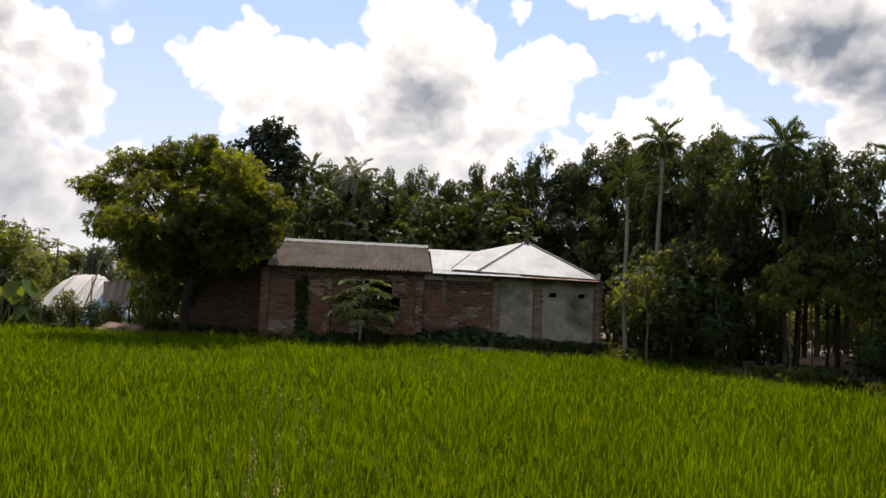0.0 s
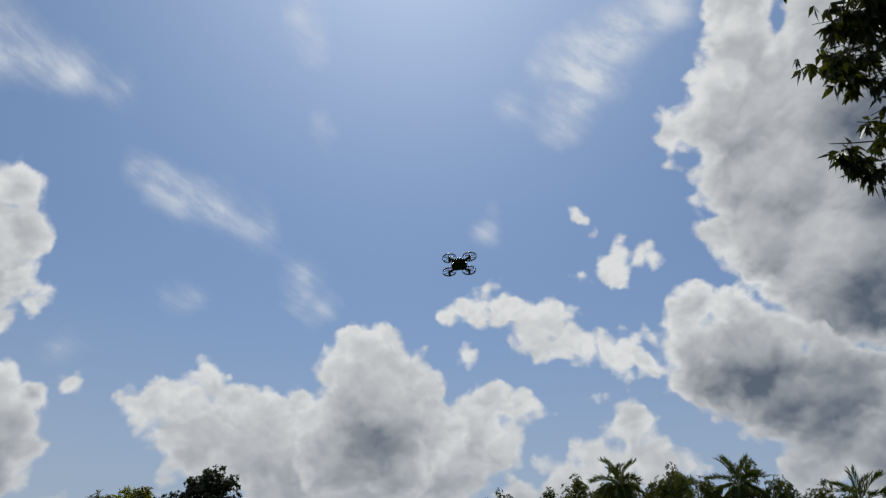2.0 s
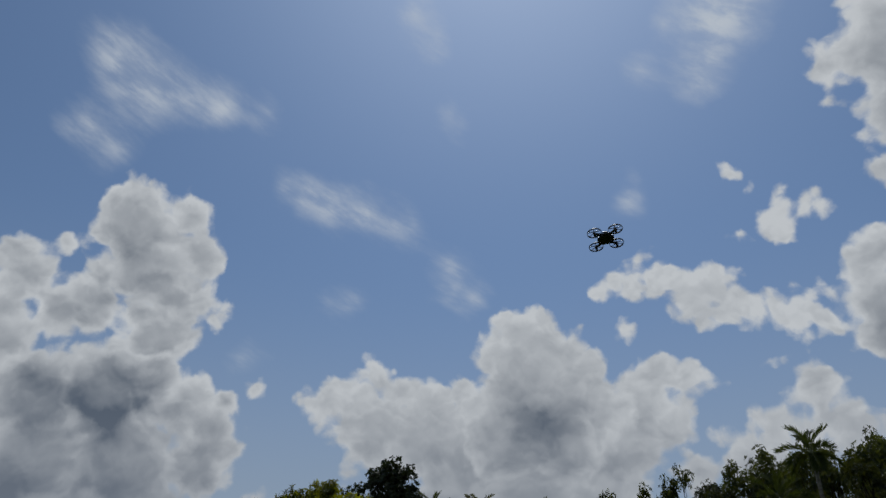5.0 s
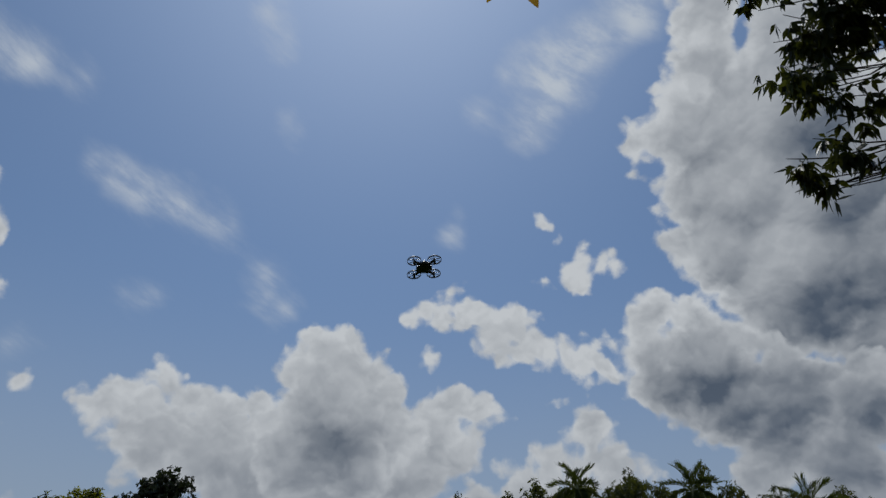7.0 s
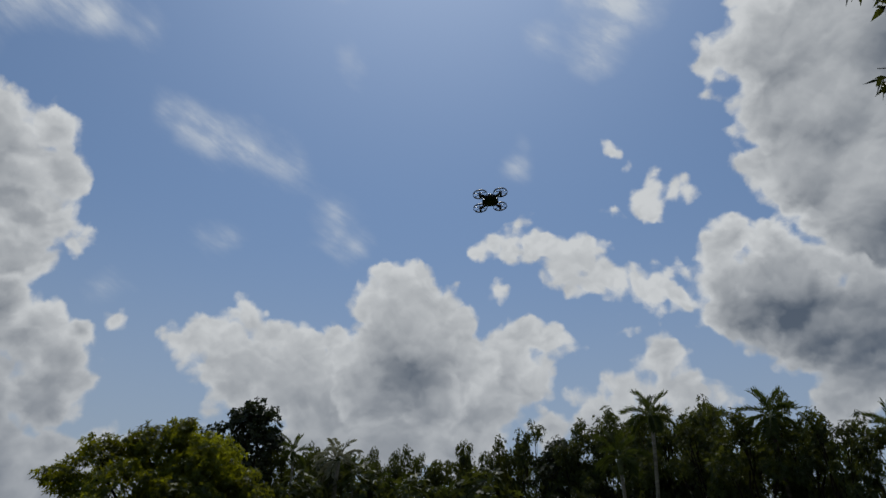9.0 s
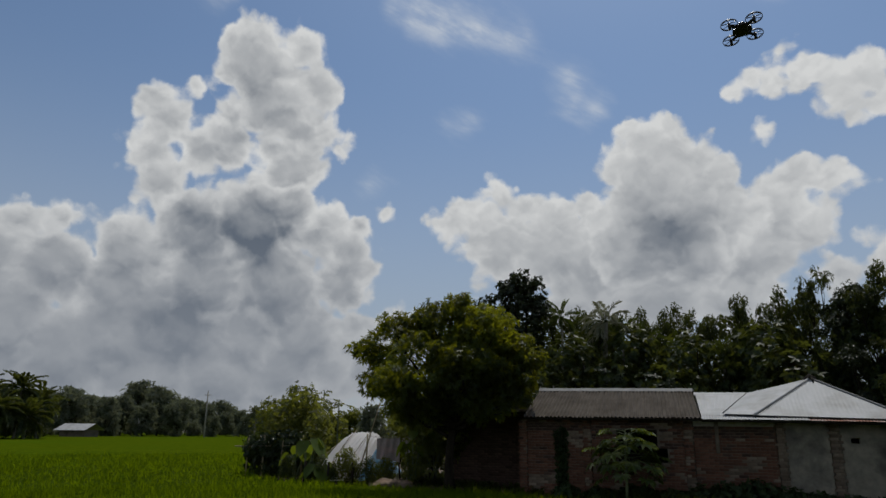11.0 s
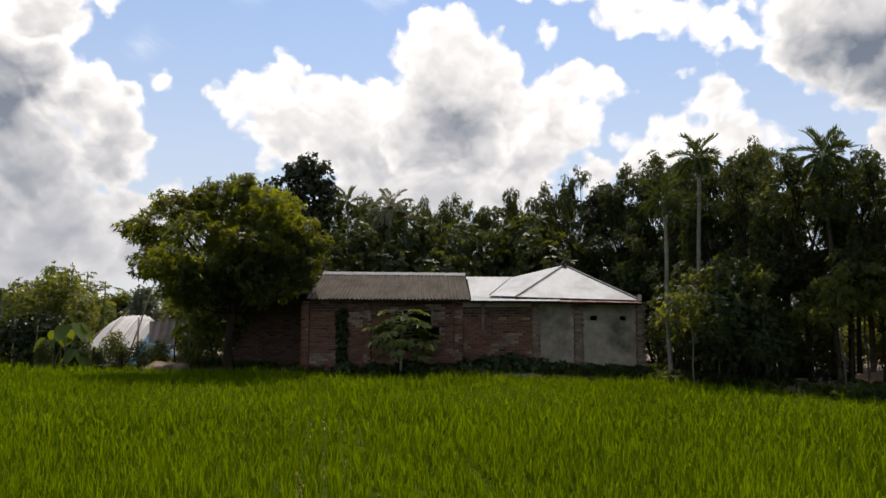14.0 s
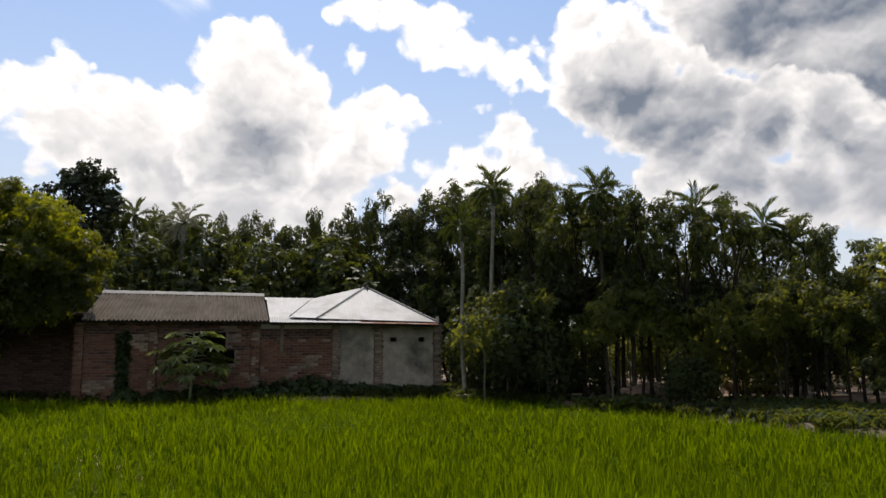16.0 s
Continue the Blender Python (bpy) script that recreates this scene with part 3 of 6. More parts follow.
def palm(name, label, height, r0, lean, count, length, lift, curl, leaflets, lw, ll, mat, seed, group="", at=(0, 0, 0), shaft=True, bark=None):
    rng = random.Random(seed)
    t = thing(name, label, "palm", group, at=at)
    top = Vector((lean[0], lean[1], height))
    n = 14
    pts = [Vector((0, 0, -0.1)).lerp(top, i / n) + Vector((math.sin(i * 0.5 + seed) * 0.03, 0, 0)) for i in range(n + 1)]
    part("trunk", mesh_of("trunk", *tube(pts, [r0 * (1.3 if i == 0 else 1.0 - 0.02 * i + 0.05 * (i % 2)) for i in range(n + 1)], 9), bark or M_PALMBARK, True), t)
    if shaft:
        part("crownshaft", mesh_of("crownshaft", *tube([top, top + Vector((0, 0, 0.3)), top + Vector((0, 0, 0.6))], [r0 * 0.95, r0 * 1.2, r0 * 0.5], 8), M_STEM, True), t)
        top = top + Vector((0, 0, 0.5))
    palm_crown(t, count, length, lift, curl, leaflets, lw, ll, mat, top, seed, shaft)
    return t

# ---- ground and paddy ----
EDGE_X = (-19.5, -18.9, -14.4, -11.9, -5.6, -0.5, 4.7, 7.4, 8.9, 10.8, 13.0, 15.0, 16.0)
EDGE_Y = (27.0, 25.8, 22.9, 22.9, 21.3, 20.4, 20.0, 17.0, 14.0, 10.6, 6.0, 0.0, -40.0)


def inside_plot(x, y):
    """How far a place lies on the house plot, past the field's edge (metres, about)."""
    a = y - np.interp(x, EDGE_X, EDGE_Y)
    b = x + 19.5
    c = np.where(x > 16.0, 10.0, a)
    return np.minimum(c, b)


def spread_axis(limit):
    fine = np.arange(-44.0, 44.01, 0.8)
    far = 44.0 * 1.16 ** np.arange(1, 30)
    far = far[far < limit]
    far = np.append(far, limit)
    return np.concatenate((-far[::-1], fine, far))


def ground_sheet():
    ax = spread_axis(3000.0)
    X, Y = np.meshgrid(ax, ax, indexing="ij")
    p = inside_plot(X, Y)
    s = np.clip(p / 0.7, 0, 1)
    Z = 0.26 * s * s * (3 - 2 * s)
    near = (np.abs(X) < 60) & (np.abs(Y) < 60)
    Z = Z + np.where(near, s * 0.05 * np.sin(X * 1.7 + Y) * np.cos(Y * 1.3), 0)
    Z = Z + np.where(near, s * np.clip((X - 8) / 10, 0, 1) * 0.25 * np.clip((p - 1.5) / 3, 0, 1), 0)
    n = len(ax)
    V = np.stack((X, Y, Z), -1).reshape(-1, 3)
    i, j = np.meshgrid(np.arange(n - 1), np.arange(n - 1), indexing="ij")
    a = (i * n + j).ravel()
    Q = np.stack((a, a + n, a + n + 1, a + 1), 1)
    me = mesh_blocks("ground", V, [Q], M_SOIL)
    me.materials.append(M_BANK)
    cx, cy = V[Q].mean(1)[:, 0], V[Q].mean(1)[:, 1]
    me.polygons.foreach_set("material_index", ((inside_plot(cx, cy) > -0.3) & (cy < 400) & (cx < 400)).astype(np.int32))
    me.shade_smooth()
    return me


structure("ground", ground_sheet(), "flat paddy soil with a low bare earth house plot", "ground")


def ground_z(x, y):
    p = float(inside_plot(np.float64(x), np.float64(y)))
    s = min(max(p / 0.7, 0), 1)
    z = 0.26 * s * s * (3 - 2 * s)
    return z + s * min(max((x - 8) / 10, 0), 1) * 0.25 * min(max((p - 1.5) / 3, 0), 1)


def canopy_sheet(lo, hi, mat):
    """The closed top of the crop, far out and low between the plants."""
    ax = spread_axis(900.0)
    X, Y = np.meshgrid(ax, ax, indexing="ij")
    D = np.hypot(X, Y)
    Z = np.where(D > 55, 0.40, np.where(D > 14, 0.22, 0.12)) + 0.02 * np.sin(X * 3.1) * np.cos(Y * 2.7)
    n = len(ax)
    V = np.stack((X, Y, Z), -1).reshape(-1, 3)
    i, j = np.meshgrid(np.arange(n - 1), np.arange(n - 1), indexing="ij")
    a = (i * n + j).ravel()
    Q = np.stack((a, a + n, a + n + 1, a + 1), 1)
    c = V[Q].mean(1)
    d = np.hypot(c[:, 0], c[:, 1])
    keep = (inside_plot(c[:, 0], c[:, 1]) < -0.6) & (d > lo) & (d < hi) & (c[:, 1] > -60) & ~((c[:, 0] < -120) & (d > 260))
    return mesh_blocks("rice_canopy", V, [Q[keep]], mat)


# Added sheet; its dark colour stands for shade low in the crop.
tagged(new("rice_undergrowth", canopy_sheet(-1.0, 40.0, M_UNDER)), "sheet of green stalks low between the rice plants, shade in its colour", "rice", kind="stuff")
tagged(new("rice_field", canopy_sheet(40.0, 5000.0, M_RICE_FAR)), "even green canopy of a wide rice paddy", "rice field", kind="stuff")

ROW_TURN = radians(12.7)       # the planted rows run 12.7 degrees left of straight ahead
ROW_GAP = 0.26                 # between the rows; one bare strip lies on the line through the origin


def rice(lo, hi, step, blades, tall, wide, az0, az1, rng, straw=False, soft=1.2, upright=1.0):
    k = int(hi / step) + 1
    r = int(hi / ROW_GAP) + 1
    u, v = np.meshgrid((np.arange(-r, r) + (0.0 if straw else 0.5)) * ROW_GAP, np.arange(-k, k) * step, indexing="ij")
    u, v = u.ravel(), v.ravel()
    u = u + rng.normal(size=len(u)) * np.where((u > -0.5) & (u < 0.3), 0.026, 0.06)
    v = v + rng.normal(size=len(v)) * step * 0.3
    x = u * math.cos(ROW_TURN) - v * math.sin(ROW_TURN)
    y = u * math.sin(ROW_TURN) + v * math.cos(ROW_TURN)
    d = np.hypot(x, y)
    az = np.degrees(np.arctan2(x, y))
    keep = (d > lo + rng.normal(size=len(x)) * soft) & (d < hi + rng.normal(size=len(x)) * soft) & (((az > az0) & (az < az1)) if az0 < az1 else ((az > az0) | (az < az1))) & (inside_plot(x, y) < -0.15 + rng.normal(size=len(x)) * 0.12)
    if straw:
        patch = np.where(np.abs(u) < 0.05, 0.95, np.where(np.abs(u + ROW_GAP) < 0.05, 0.85, np.where((u > -1.7) & (u < 0.6), 0.30, 0.012)))
        keep &= rng.random(len(u)) < patch * np.clip(1.5 - d / 11, 0.1, 1) * (0.4 + 0.6 * (np.sin(v * 2.1 + u * 9) > -0.3))
    x, y, u, v = x[keep], y[keep], u[keep], v[keep]
    n = len(x)
    vigour = 0.9 + 0.12 * np.sin(x * 0.9 + 1.3) * np.sin(y * 0.7) + rng.normal(size=n) * 0.07
    V = np.empty((n, blades, 5, 3), np.float32)
    for b in range(blades):
        a = rng.random(n) * 6.283
        out = np.stack((np.cos(a), np.sin(a)), 1)
        side = np.stack((-np.sin(a), np.cos(a)), 1)
        h = tall * vigour * rng.uniform(0.62, 1.12, n)
        lean = rng.uniform(0.03, 0.55 * upright, n) * h
        w = wide * rng.uniform(0.7, 1.25, n)
        bx = x + rng.normal(size=n) * 0.03
        by = y + rng.normal(size=n) * 0.03
        flop = rng.uniform(0.55, 1.0, n) if not straw else rng.uniform(0.15, 0.6, n)
        for c, (t, s, zz) in enumerate(((0.0, 0.5, 0.0), (0.0, -0.5, 0.0), (0.45, 0.5, 0.62), (0.45, -0.5, 0.62), (1.0, 0.0, 1.0))):
            V[:, b, c, 0] = bx + out[:, 0] * lean * t + side[:, 0] * w * s
            V[:, b, c, 1] = by + out[:, 1] * lean * t + side[:, 1] * w * s
            V[:, b, c, 2] = h * zz * (flop if t == 1.0 else np.minimum(flop + 0.25, 1.0))
    m = n * blades
    i = np.arange(m)[:, None] * 5
    return V.reshape(-1, 3), [i + np.array([0, 1, 3, 2]), i + np.array([2, 3, 4])]


rice_rng = np.random.default_rng(5)
for lo, hi, step, blades, width, a0, a1, up, text in ((0.0, 11.0, 0.10, 20, 0.0095, -62, 66, 0.85, "dense bright green young rice plants standing in rows"),
                                                      (11.0, 25.0, 0.13, 14, 0.0165, -62, 62, 0.95, "dense bright green rice plants out to the field's edge"),
                                                      (25.0, 60.0, 0.36, 8, 0.036, -62, -28, 1.0, "bright green rice plants of the wide paddy"),
                                                      (0.0, 12.0, 0.16, 12, 0.014, 66, -62, 0.9, "dense bright green rice plants of the same paddy"),
                                                      (12.0, 32.0, 0.42, 8, 0.034, 62, -62, 1.0, "bright green rice plants stretching away over the paddy")):
    tagged(new("rice_plants", mesh_blocks("rice_plants", *rice(lo, hi, step, blades, 0.50, width, a0, a1, rice_rng, upright=up), M_RICE)), text, "rice", kind="stuff")
tagged(new("dry_rice_stubble", mesh_blocks("dry_rice_stubble", *rice(4.0, 15.0, 0.035, 6, 0.38, 0.013, -40, 40, rice_rng, straw=True), M_STRAW)),
       "yellowed straw lying in the failed rows of the paddy", "straw", kind="stuff")

# ---- house ----
FY = 21.9          # the front wall's face
HZ = 2.5           # its height
COURSE = 0.083

house = thing("brick_house", "long low brick and plaster farmhouse with tin roofs", "house", at=(0, 0, 0))
BRICKS = []
for k in range(4):
    r = random.Random(k)
    bv, bf = box(-0.119, -0.05, -0.036, 0.119, 0.05, 0.036, 0.006)
    bv = [(x + r.uniform(-0.003, 0.003), y + r.uniform(-0.003, 0.003), z + r.uniform(-0.003, 0.003)) for x, y, z in bv]
    BRICKS.append((bv, bf))
BRICK_RED = [mesh_of("brick", v, f, M_BRICK) for v, f in BRICKS]
BRICK_PALE = [mesh_of("brick", v, f, M_TOOTH) for v, f in BRICKS]
BRICK_SOOT_SHADE = [mesh_of("brick", v, f, M_SOOT_SHADE) for v, f in BRICKS]
LATE = []          # pieces of walls, made last


def lay_bricks(parent, x0, x1, z0, z1, holes=(), seed=0, meshes=BRICK_RED, face=FY, rag=0.0):
    LATE.append((parent, x0, x1, z0, z1, holes, seed, meshes, face, rag))


def make_bricks(parent, x0, x1, z0, z1, holes, seed, meshes, face, rag):
    rng = random.Random(seed)
    row = 0
    z = z0 + COURSE / 2
    while z < z1:
        x = x0 - (0.125 if row % 2 else 0.0)
        while x < x1 - 0.02:
            a, b = max(x, x0) + 0.005, min(x + 0.25, x1) - 0.005
            x += 0.25
            if b - a < 0.04:
                continue
            if any(a < h[1] and b > h[0] and z > h[2] and z < h[3] for h in holes):
                continue
            kind = meshes
            # Top courses: brown stains plus the eave's shadow, both as darker brick.
            if meshes is BRICK_RED and z > z1 - 0.3 and rng.random() < 0.65:
                kind = BRICK_SOOT_SHADE
            elif meshes is BRICK_RED and noise.noise(Vector((a * 1.6, z * 2.2, seed))) > 0.22:
                kind = BRICK_PALE
            elif meshes is BRICK_RED and noise.noise(Vector((a * 0.9, z * 1.3, seed + 7))) > 0.15 and rng.random() < 0.28:
                kind = BRICK_SOOT_SHADE
            ob = new("brick", kind[rng.randrange(4)])
            ob.parent = parent
            sh = (rng.uniform(0, rag) * (1 if row % 2 else -1)) if rag else 0
            ob.location = ((a + b) / 2 + sh, face + 0.045 - rng.uniform(0.0, 0.007) - (0.012 if rng.random() < 0.05 else 0), z + rng.uniform(-0.003, 0.003))
            ob.rotation_euler = (0, rng.uniform(-0.01, 0.01), rng.uniform(-0.015, 0.015))
            ob.scale = ((b - a) / 0.238, 1, 1)
        z += COURSE
        row += 1


def wall_part(name, boxes, mat, label=""):
    return part(name, mesh_of(name, *join(*[box(*b) for b in boxes]), mat), house, label)



OPEN = ((-2.74, -1.56, 1.25, 2.19), (-1.60, -1.29, 1.25, 1.68))
B = FY + 0.006
bay = wall_part("brick_wall", [(-5.5, B, 0, -3.74, B + 0.24, HZ)], M_MORTAR, "red brick wall bay with a green creeper")
lay_bricks(bay, -5.5, -3.74, 0.15, HZ - 0.05, seed=1)
bay = wall_part("brick_wall", [(-3.49, B, 0, -2.74, B + 0.24, HZ), (-1.29, B, 0, -0.8, B + 0.24, HZ), (-2.74, B, 0, -1.29, B + 0.24, 1.25),
                               (-2.74, B, 2.19, -1.29, B + 0.24, HZ), (-1.56, B, 1.68, -1.29, B + 0.24, 2.19)], M_MORTAR, "red brick wall bay with a ragged dark opening")
lay_bricks(bay, -3.49, -0.8, 0.15, HZ - 0.05, OPEN, seed=2)
bay = wall_part("brick_wall", [(-0.53, B, 0, 1.65, B + 0.24, HZ - 0.04)], M_MORTAR, "bright red brick wall bay")
lay_bricks(bay, -0.53, 1.65, 0.15, HZ - 0.22, seed=3)
part("lintel_band", mesh_of("lintel_band", *box(-0.53, FY - 0.004, HZ - 0.2, 1.65, FY + 0.2, HZ - 0.045, 0.008), M_CONCRETE), house, "stained concrete band under the eave")
part("post", mesh_of("post", *box(0.05, FY - 0.07, 1.55, 0.16, FY - 0.002, HZ - 0.02, 0.01), M_MORTAR), house, "short grey concrete post")
for x0, x1, red in ((-5.76, -5.5, 1), (-3.74, -3.49, 1), (-0.8, -0.53, 1), (1.65, 1.89, 0), (2.98, 3.25, 0), (4.92, 5.2, 0)):
    p = wall_part("pillar", [(x0 + 0.02, FY - 0.045, 0, x1 - 0.02, FY + 0.25, HZ - 0.03)], M_MORTAR, "brick pillar with toothed edges")
    lay_bricks(p, x0, x1, 0.12, HZ - 0.03, seed=int(x0 * 100), meshes=BRICK_RED if red else BRICK_PALE, face=FY - 0.055, rag=0.03 if red else 0.05)
wall_part("plaster_panel", [(1.89, FY, 0, 2.98, FY + 0.24, HZ - 0.03)], M_PLASTER, "stained grey cement plaster panel")
wall_part("plaster_panel", [(3.25, FY, 0, 4.92, FY + 0.24, 1.88), (3.25, FY, 2.02, 4.92, FY + 0.24, HZ - 0.03), (3.25, FY, 1.88, 3.49, FY + 0.24, 2.02),
                            (3.71, FY, 1.88, 4.42, FY + 0.24, 2.02), (4.63, FY, 1.88, 4.92, FY + 0.24, 2.02)], M_PLASTER, "stained cement plaster panel with two vent holes")
wall_part("side_wall", [(5.0, FY + 0.25, 0, 5.2, 26.4, HZ - 0.03)], M_MORTAR)
wall_part("side_wall", [(-5.74, FY + 0.25, 0, -5.5, 26.4, HZ)], M_MORTAR)
wall_part("back_wall", [(-5.74, 26.4, 0, 5.2, 26.65, HZ)], M_MORTAR)
# Added behind the opening; the room's darkness is put into its colour.
wall_part("inner_wall", [(-5.5, 24.2, 0, 5.0, 24.35, HZ)], M_INSIDE)
# The shade under roof and tree is put into this wall's brick colour.
wall_part("recessed_wall", [(-8.6, 23.6, 0, -5.75, 23.85, 2.75)], M_SOOT_SHADE, "old brick wall, its deep shade put into the brick colour")
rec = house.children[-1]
lay_bricks(rec, -8.6, -5.75, 0.3, 2.7, seed=9, face=23.594, meshes=BRICK_SOOT_SHADE)


def corrugated(name, a, b, c, d, mat, parent, pitch=0.076, amp=0.016, rows=3, label=""):
    """A corrugated sheet: a, b its lower edge, d, c the upper one."""
    a, b, c, d = Vector(a), Vector(b), Vector(c), Vector(d)
    up = (b - a).cross(d - a).normalized()
    if up.z < 0:
        up = -up
    n = max(int((b - a).length / pitch * 6), 6)
    V, F = [], []
    for r in range(rows):
        t = r / (rows - 1)
        p, q = a.lerp(d, t), b.lerp(c, t)
        for i in range(n + 1):
            h = amp * math.sin(2 * math.pi * i / 6)
            V.append(p.lerp(q, i / n) + up * h)
    for r in range(rows - 1):
        for i in range(n):
            k = r * (n + 1) + i
            F.append((k, k + 1, k + n + 2, k + n + 1))
    ob = part(name, mesh_of(name, V, F, mat, True), parent, label)
    return ob


def roof_slope(name, label, a, b, c, d, mat, sheets, parent=None, **kw):
    """A slope of overlapping sheets, with a lath below them."""
    a, b, c, d = Vector(a), Vector(b), Vector(c), Vector(d)
    # Lath and batten in dark bark: the eave's shadow is put into their colour.
    lath = tube([a + Vector((0, 0.06, -0.05)), b + Vector((0, 0.06, -0.05))], [0.03, 0.03], 6)
    top = tube([d + Vector((0, -0.06, -0.06)), c + Vector((0, -0.06, -0.06))], [0.03, 0.03], 6)
    base = part(name, mesh_of(name, *lath, M_BARK), parent or house, label)
    part("batten", mesh_of("batten", *top, M_BARK), base)
    rng = random.Random(sheets)
    for i in range(sheets):
        t0, t1 = i / sheets, min((i + 1.06) / sheets, 1.0)
        dz = Vector((0, 0, 0.004 * (i % 2)))
        jut = (d - a).normalized() * -rng.uniform(0.0, 0.03)
        corrugated("roof_sheet", a.lerp(b, t0) + dz + jut, a.lerp(b, t1) + dz + jut, d.lerp(c, t1) + dz, d.lerp(c, t0) + dz, mat, base, **kw)
    return base


def gable_cap(name, a, b, r, mat, parent):
    a, b = Vector(a), Vector(b)
    V, F = [], []
    n = 30
    for i in range(n + 1):
        p = a.lerp(b, i / n)
        lift = 0.004 * math.sin(i * 2.1)
        for k, (dy, dz) in enumerate(((-r, -r * 0.40), (-r * 0.5, -r * 0.1), (0, 0.03), (r * 0.5, -r * 0.1), (r, -r * 0.40))):
            V.append(p + Vector((0, dy, dz + 0.02 + lift)))
    for i in range(n):
        for k in range(4):
            F.append((i * 5 + k, i * 5 + k + 1, i * 5 + k + 6, i * 5 + k + 5))
    return part(name, mesh_of(name, V, F, mat), parent)


slope = roof_slope("grey_roof", "weathered brownish grey corrugated roof slope", (-5.52, 21.45, 2.56), (-0.285, 21.45, 2.54), (-0.54, 24.0, 3.46), (-5.52, 24.0, 3.52), M_SHEET, 7, pitch=0.115, amp=0.026)
roof_slope("grey_roof", "weathered corrugated rear slope", (-0.3, 26.8, 2.6), (-5.52, 26.8, 2.6), (-5.52, 24.0, 3.52), (-0.54, 24.0, 3.46), M_SHEET, 7)
gable_cap("ridge_cap", (-5.55, 24.0, 3.53), (-0.5, 24.0, 3.47), 0.2, M_RIDGE, house)
roof_slope("tin_roof", "pale galvanised tin roof slope", (-0.28, 21.85, 2.62), (1.5, 21.85, 2.62), (2.4, 25.0, 3.36), (-0.45, 25.0, 3.38), M_TIN, 3, amp=0.005)
roof_slope("tin_roof", "pale galvanised tin rear slope", (2.6, 27.6, 2.6), (-0.45, 27.6, 2.6), (-0.45, 25.0, 3.38), (2.4, 25.0, 3.36), M_TIN, 3)
gable_cap("ridge_cap", (-0.5, 25.0, 3.39), (2.1, 25.0, 3.37), 0.16, M_TIN, house)
roof_slope("eave_sheet", "bright tin eave strip", (-0.27, 21.35, 2.50), (2.5, 21.35, 2.485), (2.5, 21.95, 2.61), (-0.27, 21.95, 2.64), M_TIN, 3, amp=0.008)
roof_slope("eave_sheet", "reddish rusted tin eave strip", (2.5, 21.35, 2.475), (5.0, 21.35, 2.43), (5.0, 21.95, 2.50), (2.5, 21.95, 2.57), M_RUST, 3, amp=0.008)


def hip_face(a, b, apex, mat, parent, pitch=0.11, amp=0.0012):
    """One triangular slope of corrugated tin, ribs running up the slope."""
    a, b, apex = Vector(a), Vector(b), Vector(apex)
    e = (b - a).normalized()
    ta = (apex - a).dot(e) / (b - a).length
    rise = apex - (a + (b - a) * ta)
    up = e.cross(rise).normalized()
    if up.z < 0:
        up = -up
    n = int((b - a).length / pitch * 6)
    V, F = [], []
    for i in range(n + 1):
        t = i / n
        h = min(t / ta, (1 - t) / (1 - ta))
        o = up * amp * math.sin(2 * math.pi * i / 6)
        p = a + (b - a) * t
        V += [p + o, p + rise * h + o]
    for i in range(n):
        F.append((2 * i, 2 * i + 2, 2 * i + 3, 2 * i + 1))
    return part("hip_slope", mesh_of("hip_slope", V, F, mat, True), parent)


APEX = (2.95, 24.1, 3.78)
C1, C2, C3, C4 = (1.14, 21.62, 2.62), (4.98, 21.62, 2.51), (4.98, 26.7, 2.52), (1.14, 26.7, 2.62)
# Frame in dark bark too, carrying the shadow below the roof edge.
hip = part("hip_roof", mesh_of("hip_roof", *join(*[tube([Vector(p) + Vector((0, 0, -0.07)), Vector(q) + Vector((0, 0, -0.07))], [0.035, 0.035], 6)
                                                   for p, q in ((C1, C2), (C2, C3), (C3, C4), (C4, C1))]), M_BARK), house, "pale tin hip roof rising to a point")
for p, q in ((C1, C2), (C2, C3), (C3, C4), (C4, C1)):
    hip_face(p, q, APEX, M_TIN, hip)
VALLEY = ((0.31, 21.75, 2.66), (1.15, 24.9, 3.40))
corrugated("hip_slope", VALLEY[0], Vector(C1) + Vector((0, 0, 0.012)), Vector(APEX) + Vector((0, 0, 0.012)), VALLEY[1], M_TIN, hip, pitch=0.11, amp=0.003)
for p, mat, text in ((C1, M_TIN, "bright tin hip capping"), (C2, M_RIDGE, "dark weathered hip capping"), (C3, M_RIDGE, ""), (C4, M_RIDGE, "")):
    a = Vector(p) + Vector((0, 0, 0.02))
    b = Vector(APEX) + Vector((0, 0, 0.02))
    pts = [a.lerp(b, i / 24) for i in range(25)]
    part("hip_cap", mesh_of("hip_cap", *tube(pts, [0.030 + 0.008 * (i % 2) for i in range(25)], 8), mat, True), hip, text)
a, b = Vector(C1) + Vector((0.085, 0, 0.026)), Vector(APEX) + Vector((0.034, -0.03, 0.02))
part("hip_seam", mesh_of("hip_seam", *tube([a, a.lerp(b, 0.5), b], [0.008, 0.008, 0.007], 6), M_RIDGE, True), hip, "dark seam beside the hip capping")
a, b = Vector(VALLEY[0]) + Vector((0, 0, 0.02)), Vector(VALLEY[1]) + Vector((0, 0, 0.02))
part("valley_seam", mesh_of("valley_seam", *tube([a, a.lerp(b, 0.5), b], [0.014, 0.014, 0.012], 6), M_RIDGE, True), hip, "dark seam where the two roofs meet")
